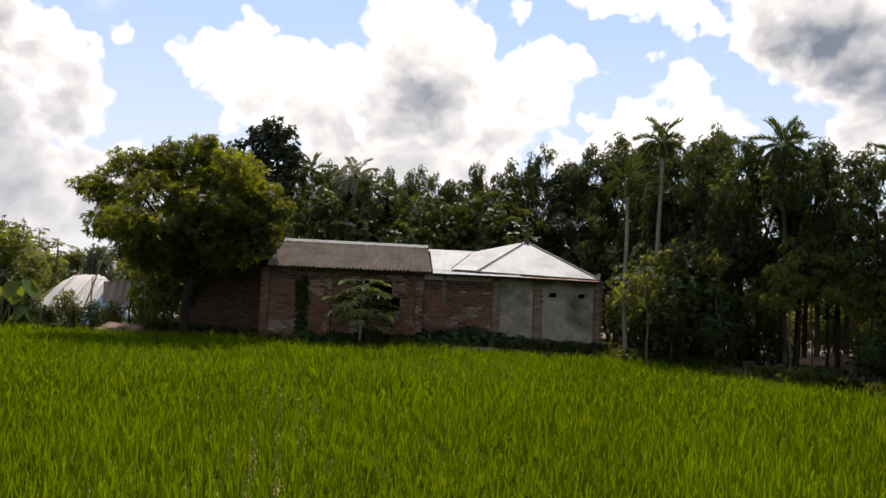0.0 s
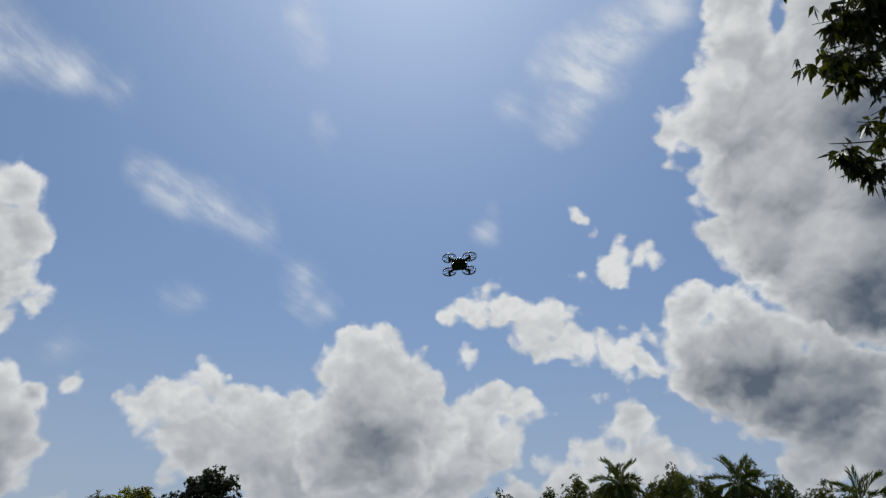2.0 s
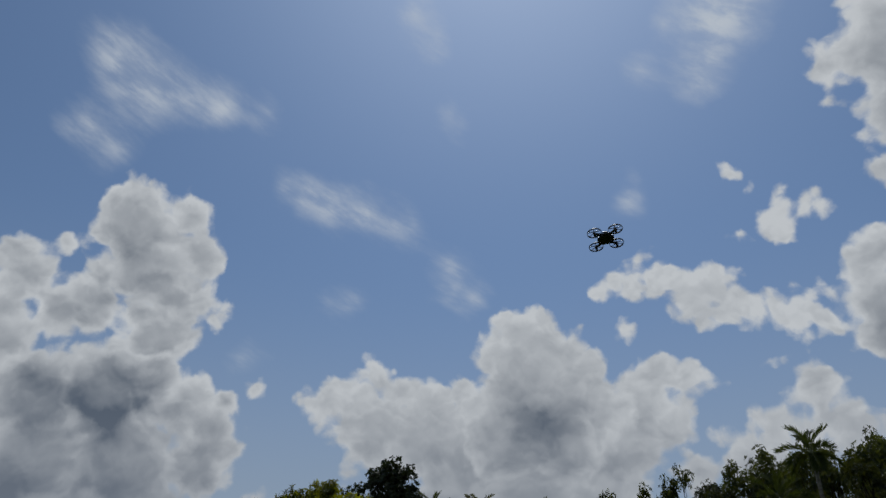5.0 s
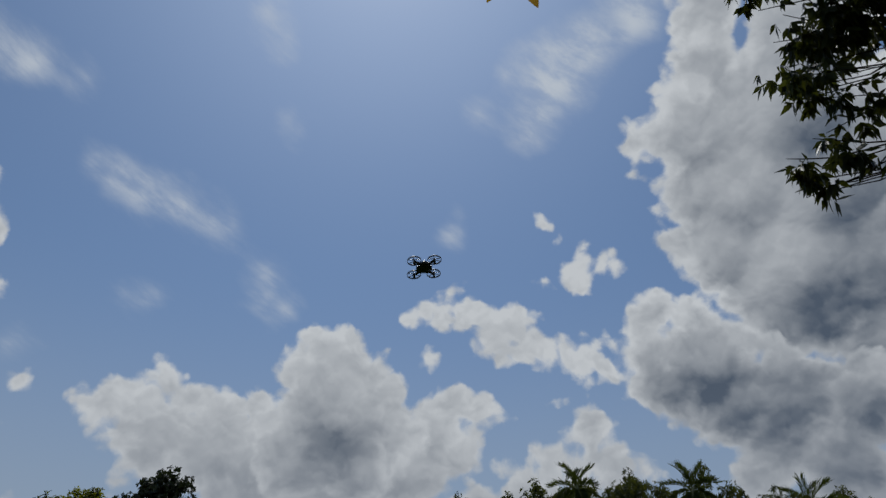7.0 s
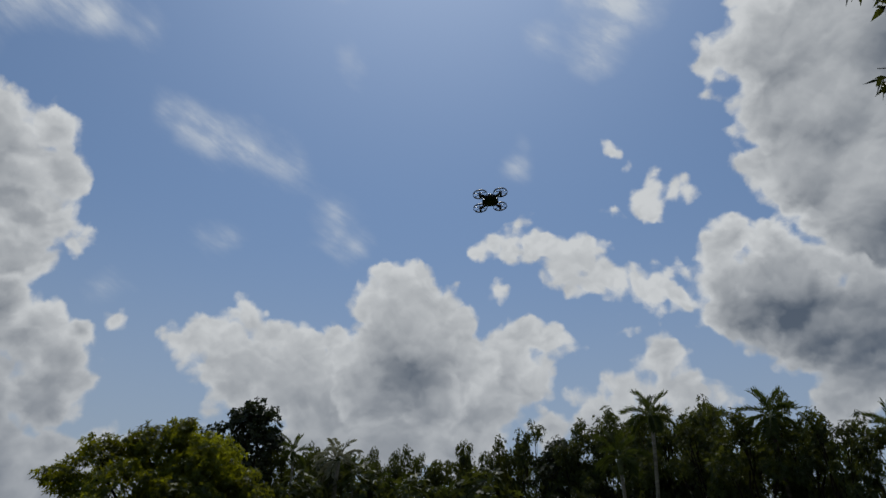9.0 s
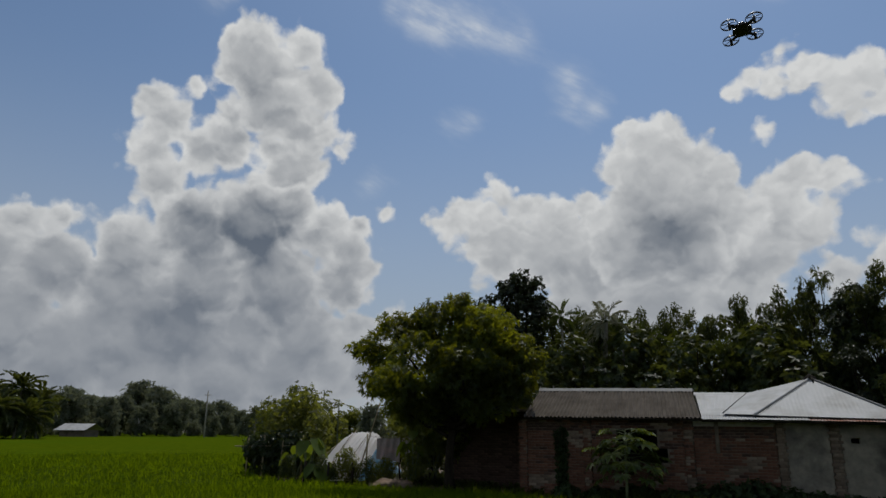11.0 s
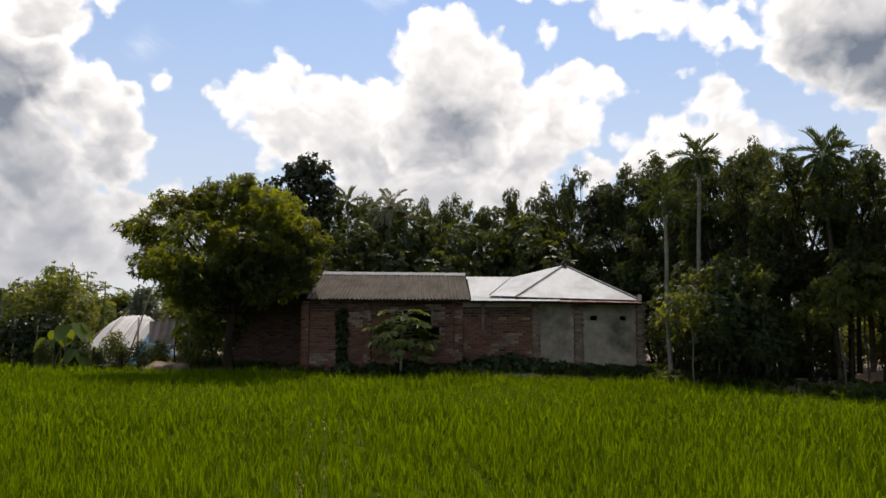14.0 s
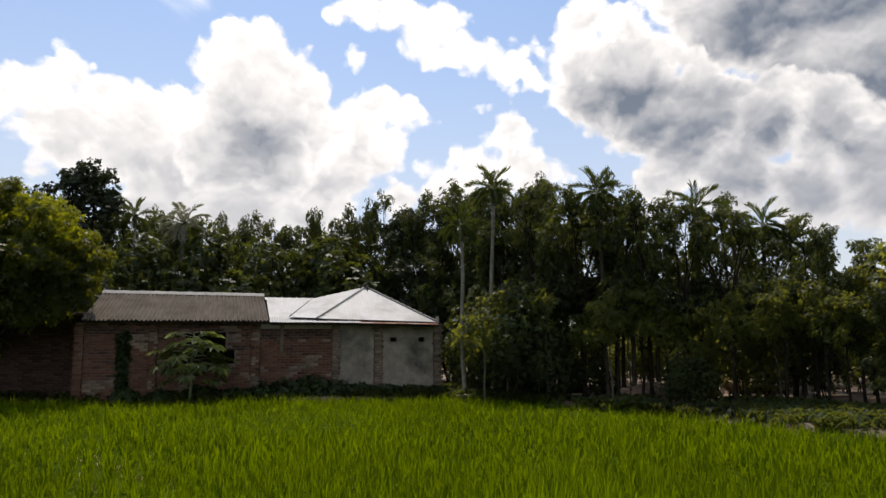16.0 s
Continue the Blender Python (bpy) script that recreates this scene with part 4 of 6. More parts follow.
part("finial", mesh_of("finial", *join(tube([Vector(APEX) + Vector((-0.17, -0.08, -0.05)), Vector(APEX) + Vector((-0.02, -0.05, 0.07)), Vector(APEX) + Vector((0.17, -0.08, -0.03))], [0.05, 0.085, 0.045], 8),
                                       tube([Vector(APEX) + Vector((0.03, -0.1, 0.03)), Vector(APEX) + Vector((0.05, -0.3, -0.13))], [0.045, 0.02], 6)), M_INSIDE, True), hip, "dark bent ridge piece")
part("corner_stub", mesh_of("corner_stub", *box(4.93, 21.5, 2.48, 5.02, 21.6, 2.68, 0.01), M_CONCRETE), house, "pale concrete corner stub")
part("low_roof", mesh_of("low_roof", *box(-8.8, 22.5, 2.72, -5.6, 26.6, 2.80, 0.01), M_SHEET), house, "flat sheet roof over the recessed wall")

part("flashing", mesh_of("flashing", *box(-8.15, 22.42, 2.82, -7.75, 22.62, 2.86, 0.004), M_TIN), house, "short bright tin flashing")

shed = thing("back_shed", "small outbuilding with pale tin roof behind the house", "shed")
part("wall", mesh_of("wall", *join(box(-9.0, 27.6, 0, -5.0, 27.8, 3.1), box(-9.0, 30.2, 0, -5.0, 30.4, 3.1), box(-9.0, 27.8, 0, -8.8, 30.2, 3.1), box(-5.2, 27.8, 0, -5.0, 30.2, 3.1)), M_MORTAR), shed)
roof_slope("roof_slope", "", (-9.2, 27.3, 3.2), (-5.0, 27.3, 3.2), (-5.0, 29.0, 4.0), (-9.2, 29.0, 4.0), M_TIN, 5, shed)
roof_slope("roof_slope", "", (-5.0, 30.7, 3.2), (-9.2, 30.7, 3.2), (-9.2, 29.0, 4.0), (-5.0, 29.0, 4.0), M_TIN, 5, shed)

# creeper on the wall and rough growth along its foot
creeper = thing("wall_creeper", "dark green creeper hanging down the brick wall", "creeper")
part("leaves", leaf_mesh("leaves", [(-4.42, FY - 0.05, 0.5 + 0.3 * i, 0.2, 0.05, 0.24) for i in range(6)], 420, 0.10, 0.07, 4, M_MOSS, 21, shell=0.1), creeper)
part("stem", mesh_of("stem", *tube(bend((-4.4, FY - 0.03, 0.2), (-4.42, FY - 0.03, 2.3), 6, 0, 0.03), [0.015] * 7, 5), M_BARK, True), creeper)


def bush(name, label, lumps, count, blade, wide, mat, seed, category="bush", group="", at=(0, 0, 0), stems=5, per=5):
    rng = random.Random(seed)
    t = thing(name, label, category, group, at=at)
    st = []
    for i in range(stems):
        L = lumps[i % len(lumps)]
        foot = (L[0] + rng.uniform(-0.15, 0.15), L[1] + rng.uniform(-0.1, 0.1), -0.05)
        st.append(tube(bend(foot, (L[0] + rng.uniform(-0.5, 0.5) * L[3], L[1], L[2] + 0.4 * L[5]), 4, 0, 0.06, rng), [0.022, 0.018, 0.014, 0.01, 0.006], 5))
    for v, f in st:
        part("stem", mesh_of("stem", v, f, M_BARK, True), t)
    part("foliage", leaf_mesh("foliage", lumps, count, blade, wide, per, mat, seed, shell=0.35), t)
    return t


for i, (x, h, w) in enumerate(((-0.35, 0.5, 0.45), (0.35, 0.62, 0.5), (1.0, 0.66, 0.5), (1.75, 0.5, 0.4), (2.5, 0.40, 0.45), (3.3, 0.36, 0.5), (4.1, 0.3, 0.45), (4.9, 0.28, 0.45),
                               (-4.3, 0.35, 0.35), (-3.3, 0.3, 0.4), (-2.2, 0.4, 0.5), (-1.2, 0.32, 0.4))):
    bush("creeping_bush", "dark leafy growth along the foot of the wall", [(0, 0, h * 0.45, w, 0.3, h * 0.6), (w * 0.6, 0.05, h * 0.35, w * 0.7, 0.3, h * 0.5)],
         190, 0.13, 0.085, M_MOSS, 40 + i, group="growth along the wall", at=(x, FY - 0.45, 0.2))


def palmate(c, d, size, rng):
    """A lobed leaf with seven fingers, hung at c and turned towards d."""
    d = Vector(d).normalized()
    s = d.cross(Vector((0, 0, 1))).normalized()
    n = s.cross(d)
    V, F = [Vector(c)], []
    for k in range(7):
        a = (k - 3) * 0.62
        w = d * math.cos(a) + s * math.sin(a)
        l = size * (1.0 - 0.07 * abs(k - 3)) * rng.uniform(0.85, 1.1)
        q = w.cross(n)
        i = len(V)
        V += [Vector(c) + w * l * 0.55 + q * size * 0.2 + n * 0.02, Vector(c) + w * l - n * size * 0.22, Vector(c) + w * l * 0.55 - q * size * 0.2 + n * 0.02]
        F += [(0, i, i + 1), (0, i + 1, i + 2)]
    return V, F


def papaya_plant(name, label, height, leaves, reach, size, at, seed, low=0.45, mat=None):
    rng = random.Random(seed)
    t = thing(name, label, "papaya plant", at=at)
    part("stem", mesh_of("stem", *tube(bend((0, 0, -0.05), (0.03, 0, height), 6, 0, 0.02, rng), [0.05, 0.045, 0.042, 0.038, 0.034, 0.03, 0.02], 8), M_STEM, True), t)
    for i in range(leaves):
        u = i / (leaves - 1)
        z = height * (low + (1 - low) * u)
        a = i * 2.4 + rng.uniform(-0.2, 0.2)
        r = reach * math.sin(math.pi * (0.32 + 0.5 * u)) * rng.uniform(0.55, 1.1)
        tip = Vector((math.cos(a) * r, math.sin(a) * r * 0.9, z + rng.uniform(-0.30, 0.22) + 0.1 * u))
        lf = part("leaf", mesh_of("leaf", *palmate(tip, (math.cos(a), math.sin(a), -0.7 + 0.6 * u + rng.uniform(-0.25, 0.25)), size * rng.uniform(0.8, 1.15), rng), mat or M_PAPAYA), t)
        part("stalk", mesh_of("stalk", *tube(bend((0.02, 0, z), tip, 4, -0.03), [0.012, 0.010, 0.009, 0.008, 0.006], 5), M_STEM, True), lf)
    return t


papaya_plant("papaya_plant", "young papaya plant with broad lobed leaves before the brick wall", 1.96, 48, 1.0, 0.38, (-2.42, 21.1, 0.2), 3, low=0.40)

# ---- mango tree beside the house ----
MX, MY = -8.1, 21.9


def lump_px(x, z, r, dy=0.0, flat=1.0):
    return (x - MX, dy, z - 0.1, r * 0.95, r, r * 0.95 * flat)


MANGO = [lump_px(-10.1, 4.7, 1.35, -0.2), lump_px(-8.2, 5.2, 1.45, 0.2), lump_px(-6.9, 4.9, 1.3, -0.3), lump_px(-6.1, 4.0, 1.05, -0.4), lump_px(-9.0, 4.0, 1.6, -0.8),
         lump_px(-7.4, 3.7, 1.4, -0.9), lump_px(-10.6, 3.5, 0.75, -0.2), lump_px(-11.3, 4.8, 0.6, 0.0), lump_px(-5.6, 3.7, 0.75, -0.5), lump_px(-7.7, 5.9, 0.75, 0.2),
         lump_px(-8.4, 4.4, 1.5, 1.2), lump_px(-6.6, 3.2, 0.8, -0.3), lump_px(-9.4, 5.6, 0.8, 0.3), lump_px(-10.8, 4.1, 0.8, 0.4), lump_px(-5.9, 4.6, 0.7, 0.0),
         lump_px(-9.6, 3.0, 0.75, -0.5), lump_px(-7.6, 2.9, 0.7, -0.2), lump_px(-6.5, 2.8, 0.5, 0.1), lump_px(-10.2, 5.5, 0.55, -0.2), lump_px(-8.6, 6.0, 0.5, 0.0), lump_px(-7.0, 5.7, 0.6, -0.2), lump_px(-5.45, 4.1, 0.45, -0.4),
         lump_px(-6.3, 2.75, 0.55, -0.6), lump_px(-7.0, 2.55, 0.5, -0.7), lump_px(-8.4, 2.6, 0.55, -0.8), lump_px(-5.75, 3.15, 0.55, -0.7), lump_px(-9.3, 2.5, 0.45, -0.6)]
broad_tree("mango_tree", "large spreading mango tree with yellow-green sunlit leaves by the house", MANGO, (-0.05, 0.1, 0), (0.1, 0, 2.2), 0.17, 9800, 0.165, 0.052, 7,
           M_MANGO, 7, at=(MX, MY, 0.2), droop=0.45, shell=0.55, knobs=(12, 0.16, 0.44, 0.72))
side = thing("mango_bough", "low bent bough of the mango tree", "bough", at=(MX, MY, 0.2))
part("wood", mesh_of("wood", *tube(bend((0.0, 0, 1.6), (-1.5, -0.2, 2.3), 6, -0.12, 0.05), [0.07, 0.065, 0.06, 0.05, 0.045, 0.04, 0.03], 7), M_BARK, True), side)

# ---- dark tall tree behind ----
DK = [(0, 0, 7.6, 0.95, 0.95, 0.9), (0.55, 0, 7.9, 0.7, 0.7, 0.65), (-0.5, 0.1, 7.9, 0.6, 0.6, 0.6), (0.1, 0, 8.4, 0.55, 0.55, 0.5), (-1.5, 0, 7.3, 0.6, 0.6, 0.55), (0.7, 0, 7.0, 0.75, 0.7, 0.7),
      (-0.4, 0, 6.4, 0.9, 0.9, 0.8), (0.3, 0, 5.5, 1.0, 1.0, 0.9), (-0.7, 0, 5.0, 1.0, 1.0, 0.9), (0.5, 0, 4.3, 1.1, 1.0, 0.9), (-1.2, 0, 6.7, 0.6, 0.6, 0.6)]
p = polar(-14.7, 30.5)
broad_tree("jackfruit_tree", "tall dark jackfruit tree with dense rounded clumps behind the house", DK, (0, 0, 0), (0, 0, 4.2), 0.16, 2800, 0.16, 0.09, 6, M_DARK, 11,
           at=(p.x, p.y, 0.25), shell=0.6)


# ---- grove behind and beside the house ----


def column(seed, tall, width, low):
    rng = random.Random(seed)
    L = []
    n = 13
    for i in range(n):
        u = i / (n - 1)
        z = low + (tall - low - 0.6) * u
        w = width * (0.55 + 0.75 * math.sin(math.pi * min(u * 0.9 + 0.12, 1)))
        a = rng.uniform(0, 6.28)
        r = rng.uniform(0.55, 0.95) * (1 - 0.25 * u)
        L.append((math.cos(a) * w * 0.85, math.sin(a) * w * 0.85, z, r, r, r * 0.68))
    return L


GROVE = []
for k in range(6):
    low = (2.2, 1.6, 3.0, 1.3, 2.8, 3.3)[k]
    GROVE.append(broad_tree("grove_tree", "slender broadleaf tree of the dense dark grove", column(100 + k, 7.0, 1.0 + 0.12 * (k % 3), low), (0, 0, -0.1), (0.05, 0, low + 0.3),
                            0.085 + 0.01 * (k % 3), 2300, 0.135, 0.062, 5, M_TREE if k != 3 else M_DARK, 200 + k, group="grove trees", at=(0, -900 - 10 * k, 0), shell=0.62, droop=0.12, up=0.7))
used = [False] * 6


def plant(protos, flags, k, where, s, turn, wide=1.0):
    m = Matrix.LocRotScale(where, Euler((0, 0, turn)), (s * wide, s * wide, s))
    if not flags[k]:
        flags[k] = True
        protos[k].matrix_basis = m
        return protos[k]
    return copy_thing(protos[k], m)


rng = random.Random(77)
# azimuth, distance, height of the top
ROW = ((-13.2, 33, 7.45), (-11.6, 30, 6.85), (-10, 33, 7.35), (-8.6, 30.5, 6.75), (-7.2, 33, 7.25), (-5.8, 30, 6.95), (-4.6, 32, 7.15), (-3.2, 30.5, 6.65), (-2, 32.5, 6.85), (-0.6, 30, 6.55), (0.7, 32, 6.95),
       (2, 30, 7.15), (3.4, 31.5, 6.95), (4.6, 30, 7.15), (5.8, 29.5, 7.05), (6.9, 31, 7.45), (8, 29.5, 7.85), (9.2, 28.8, 7.55), (10.4, 29.5, 7.65), (11.6, 28.5, 7.75), (12.8, 28, 7.63), (14.2, 27.5, 7.53),
       (15.6, 27, 7.59), (14.8, 31, 7.78), (16.9, 28.5, 7.89), (10, 26.9, 5.25), (12.5, 26.6, 5.35), (7.5, 27.6, 5.45),
       (18.6, 25.5, 7.58), (20.3, 24.5, 7.48), (21.2, 21.5, 6.53), (22.4, 24, 7.28), (23.9, 21.6, 6.44), (25, 20.6, 6.13), (26.4, 22, 6.74), (28.2, 20.6, 6.11), (30.2, 19.8, 5.89), (33, 19.4, 5.54),
       (36.6, 19.6, 5.60), (40.6, 21, 5.05), (42.6, 25, 5.26), (44.6, 28, 5.66), (46.8, 33, 4.90), (49, 30, 4.49), (38.4, 27.5, 6.07), (35.0, 24.0, 6.24), (41.6, 19.6, 4.73), (45.4, 22, 4.81), (44.0, 18.6, 3.40), (47.0, 17.4, 3.30),
       (18.5, 30, 8.06), (24, 33, 8.09), (31, 36, 8.55), (3, 36, 7.25), (-4, 36, 7.25), (-9, 37, 7.65), (9, 35, 7.65),
       (-12.4, 31.0, 7.30), (-10.9, 32.3, 7.00), (-9.4, 33.6, 7.50), (-7.9, 31.0, 6.80), (-6.4, 32.3, 7.20), (-4.9, 33.6, 7.40), (-3.4, 31.0, 6.70), (-1.9, 32.3, 7.10), (-0.4, 33.6, 6.60), (1.1, 31.0, 7.20), (2.6, 32.3, 6.80), (4.1, 33.6, 7.30), (5.6, 31.0, 6.90), (7.1, 32.3, 7.50),
       (19.4, 23.5, 6.88), (21.8, 25.7, 7.54), (25.6, 27.9, 8.06), (27.4, 23.5, 6.65), (29.4, 25.7, 7.23), (31.8, 27.9, 7.19), (33.6, 23.5, 6.04), (35.4, 25.7, 6.66), (37.4, 27.9, 6.70), (39.2, 23.5, 5.54), (41.4, 25.7, 5.74), (43.4, 27.9, 5.65), (45.8, 23.5, 4.53))
for i, (az, d, top) in enumerate(ROW):
    if az > 18 and (d > 26.5 or (az > 24 and d > 23.2 and i % 2)):      # the grove is only two rows deep here
        continue
    p = polar(az + rng.uniform(-0.3, 0.3), d)
    z = ground_z(p.x, p.y) - 0.05
    plant(GROVE, used, (2, 4, 5)[i % 3] if az > 16 and top > 4 else (i * 5 + i // 6) % 6, Vector((p.x, p.y, z)), (top - z) / 6.75, rng.uniform(0, 6.28), rng.uniform(0.95, 1.2) if az > 9 else rng.uniform(0.6, 0.85))

# shrubs filling the grove's foot
SHRUBS = [bush("undergrowth_shrub", "leafy shrub in the shade of the grove", [(0, 0, 0.75, 0.6, 0.6, 0.55), (0.4, 0.1, 1.25, 0.5, 0.5, 0.5), (-0.35, 0, 1.35, 0.45, 0.45, 0.5), (0.05, 0.1, 1.8, 0.4, 0.4, 0.4)],
               1000, 0.085, 0.045, (M_TREE, M_BUSH, M_TREE)[k], 300 + k, "shrub", "undergrowth", at=(0, -1000 - 10 * k, 0)) for k in range(3)]
sused = [False] * 3
SH = ((15.3, 22.5, 1.0, 0), (16.8, 21.8, 1.25, 0), (18.0, 21.2, 1.5, 1), (19.2, 20.6, 1.6, 0), (17.2, 24.0, 1.7, 0), (20.5, 20.3, 1.5, 2), (21.6, 20.8, 1.4, 0), (22.6, 19.6, 0.6, 2), (24.2, 21.0, 0.5, 0), (25.6, 20.6, 0.45, 2),
      (27.0, 21.6, 0.6, 0), (29.4, 25.6, 1.3, 1), (31.0, 25.0, 1.5, 1), (22.0, 26.0, 1.3, 1), (24.4, 25.0, 1.1, 1), (26.4, 26.6, 1.3, 1), (28.0, 24.4, 0.9, 1), (32.6, 26.4, 1.6, 1), (34.4, 24.8, 1.2, 1), (37.6, 25.8, 1.5, 1), (39.6, 24.4, 1.2, 1), (41.8, 27.0, 1.7, 1), (33.4, 22.8, 0.9, 1), (30.2, 22.6, 1.0, 1), (35.6, 28.0, 1.8, 1), (32.0, 18.6, 0.4, 2), (34.2, 19.2, 0.5, 1), (36.4, 20.6, 0.7, 1), (38.2, 20.0, 0.6, 1), (40.4, 21.2, 0.9, 2), (42.4, 21.0, 0.9, 0), (44.6, 22.4, 1.1, 1),
      (33.4, 18.6, 0.4, 2),
      (46.4, 21.0, 1.2, 0), (48.4, 19.4, 1.2, 1), (43.4, 26.0, 1.8, 1), (46.0, 27.5, 1.9, 1), (20.0, 27.0, 1.7, 0), (23.5, 28.0, 1.0, 0), (27.5, 28.5, 0.8, 2), (31.5, 29.0, 0.9, 1), (36.0, 29.0, 1.1, 1), (40.0, 30.0, 1.3, 1),
      (-12.5, 29.0, 1.8, 0), (-10.2, 28.6, 1.7, 2), (-8.0, 28.4, 1.8, 0), (-5.8, 28.8, 1.8, 2), (-3.6, 28.4, 1.7, 0), (-1.4, 28.6, 1.7, 2), (0.8, 28.4, 1.8, 0), (3.0, 28.4, 1.8, 0), (5.2, 28.2, 1.8, 2), (9.0, 28.0, 1.8, 0), (12.0, 27.0, 1.8, 0), (14.0, 25.6, 1.7, 0))
for i, (az, d, s, k) in enumerate(SH):
    s *= 0.55 if az > 20 and d > 21.5 else 1.0
    p = polar(az, d)
    plant(SHRUBS, sused, k, Vector((p.x, p.y, ground_z(p.x, p.y) - 0.03)), s, rng.uniform(0, 6.28), rng.uniform(0.9, 1.15))

# young trees on bare stems, their light crowns in the sun
YOUNG = broad_tree("young_tree", "slender young tree with sunlit yellow-green crown", [(0, 0, 2.0, 0.5, 0.5, 0.38), (0.45, 0.1, 2.35, 0.45, 0.45, 0.35), (-0.4, -0.1, 2.45, 0.45, 0.45, 0.33), (0.1, 0.1, 2.85, 0.38, 0.38, 0.3), (-0.55, 0.1, 1.75, 0.3, 0.3, 0.22)],
                   (0, 0, -0.1), (0.05, 0, 1.5), 0.04, 620, 0.11, 0.05, 5, M_BUSH, 330, group="young trees", category="tree", shell=0.4, droop=0.3)
for i, (az, d, k) in enumerate(((27.6, 19.2, 1.0), (29.6, 19.6, 1.1), (31.6, 19.0, 0.85), (25.2, 19.9, 0.8), (36.2, 18.6, 0.9), (39.8, 18.8, 1.0), (42.6, 18.4, 0.95), (44.8, 19.4, 1.05))):
    p = polar(az, d)
    m = Matrix.LocRotScale(Vector((p.x, p.y, ground_z(p.x, p.y) - 0.03)), Euler((0, 0, i * 1.3)), (k, k, k))
    if i == 0:
        YOUNG.matrix_basis = m
    else:
        copy_thing(YOUNG, m)

# areca palms: azimuth, distance, height of the crown's foot, fronds, seed
ARECA = ((17.5, 21.4, 6.0, 8, 1), (15.2, 21.2, 4.75, 8, 2), (26.9, 20.4, 5.5, 7, 3), (34.1, 20.8, 4.85, 7, 4), (38.9, 21.4, 4.30, 7, 5), (41.0, 21.6, 3.75, 7, 6), (-11.0, 29.5, 6.1, 6, 7),
         (-6.5, 29.0, 5.3, 7, 8), (-4.9, 29.5, 5.0, 7, 9), (-9.2, 29.2, 4.6, 7, 10), (-2.0, 29.3, 4.6, 7, 11), (1.0, 29.0, 4.30, 7, 12), (3.4, 28.8, 4.00, 7, 13), (37.15, 20.8, 4.10, 6, 14), (18.4, 23.6, 4.25, 7, 15), (30.8, 21.0, 3.95, 6, 16),
         (29.0, 20.6, 3.25, 5, 17), (33.0, 20.4, 2.25, 5, 18))
for az, d, h, n, s in ARECA:
    p = polar(az, d)
    palm("areca_palm", "slim areca palm with pale ringed trunk and upright feathery fronds", h, 0.07 if d < 28 else 0.065, (0.12 * math.sin(s * 1.7), 0.1), n + 5, 0.80, (1.5, -0.5), 1.0, 30, 0.05, 0.34, M_PALM, s,
         "areca palms", at=(p.x, p.y, ground_z(p.x, p.y)), bark=M_DARKPALM if az > 20 else None)
p = polar(-7.9, 28.6)
palm("coconut_palm", "coconut palm with pale drooping fronds behind the house", 6.2, 0.11, (0.2, 0.0), 11, 1.25, (1.4, -0.1), 1.5, 24, 0.045, 0.36, M_PALE, 31, at=(p.x, p.y, 0.25), shaft=False)

# thin bare poles and stems among the trees
STEM = thing("sapling_stem", "thin bare sapling stem among the undergrowth", "sapling", "saplings")
part("stem", mesh_of("stem", *tube(bend((0, 0, -0.1), (0.1, 0, 3.2), 6, 0, 0.04, random.Random(4)), [0.035, 0.033, 0.03, 0.028, 0.026, 0.022, 0.015], 6), M_SAPLING, True), STEM)
part("leaves", leaf_mesh("leaves", [(0.1, 0, 3.1, 0.45, 0.45, 0.4), (0.05, 0, 2.5, 0.3, 0.3, 0.25)], 70, 0.2, 0.07, 5, M_BUSH, 9, shell=0.2), STEM)
sp = [(az, 19.6 + 2.6 * ((i * 7) % 5) / 4 - (0.8 if az < 30 else 0.0), 0.8 + 0.1 * (i % 4)) for i, az in enumerate((17.0, 18.8, 20.6, 22.0, 25.8, 27.2, 28.6, 30.0, 31.2, 32.4, 33.6, 34.8, 36.0, 37.0, 38.4, 39.4, 41.0, 42.4))]
for i, (az, d, s) in enumerate(sp):
    p = polar(az, d)
    m = Matrix.LocRotScale(Vector((p.x, p.y, ground_z(p.x, p.y))), Euler((rng.uniform(-0.06, 0.06), rng.uniform(-0.06, 0.06), rng.uniform(0, 6))), (s, s, s))
    if i == 0:
        STEM.matrix_basis = m
    else:
        copy_thing(STEM, m)

# weeds and grass over the bank along the field
def weeds(x0, x1, y0, y1, n, tall, lo, hi, rng):
    x, y = rng.uniform(x0, x1, n), rng.uniform(y0, y1, n)
    p = inside_plot(x, y)
    keep = (p > lo) & (p < hi) & (noise_field(x, y) > rng.uniform(-0.6, 0.5, n))
    x, y = x[keep], y[keep]
    z = np.array([ground_z(a, b) for a, b in zip(x, y)])
    c = np.stack((x, y, z), 1)
    n = len(c)
    V = np.empty((n, 6, 4, 3))
    for k in range(6):
        a = rng.random(n) * 6.283
        o = np.stack((np.cos(a), np.sin(a), np.zeros(n)), 1)
        s = np.stack((-np.sin(a), np.cos(a), np.zeros(n)), 1)
        h = tall * rng.uniform(0.5, 1.2, n)[:, None]
        w = 0.03 * rng.uniform(0.7, 1.6, n)[:, None]
        b = c + rng.normal(size=(n, 3)) * np.array([0.05, 0.05, 0])
        V[:, k, 0] = b
        V[:, k, 1] = b + o * h * 0.3 + s * w + np.array([0, 0, 0.6]) * h
        V[:, k, 2] = b + o * h * 0.8 + np.array([0, 0, 0.85]) * h
        V[:, k, 3] = b + o * h * 0.3 - s * w + np.array([0, 0, 0.6]) * h
    idx = np.arange(n * 6)[:, None] * 4
    return V.reshape(-1, 3), [idx + np.array([0, 1, 2, 3])]


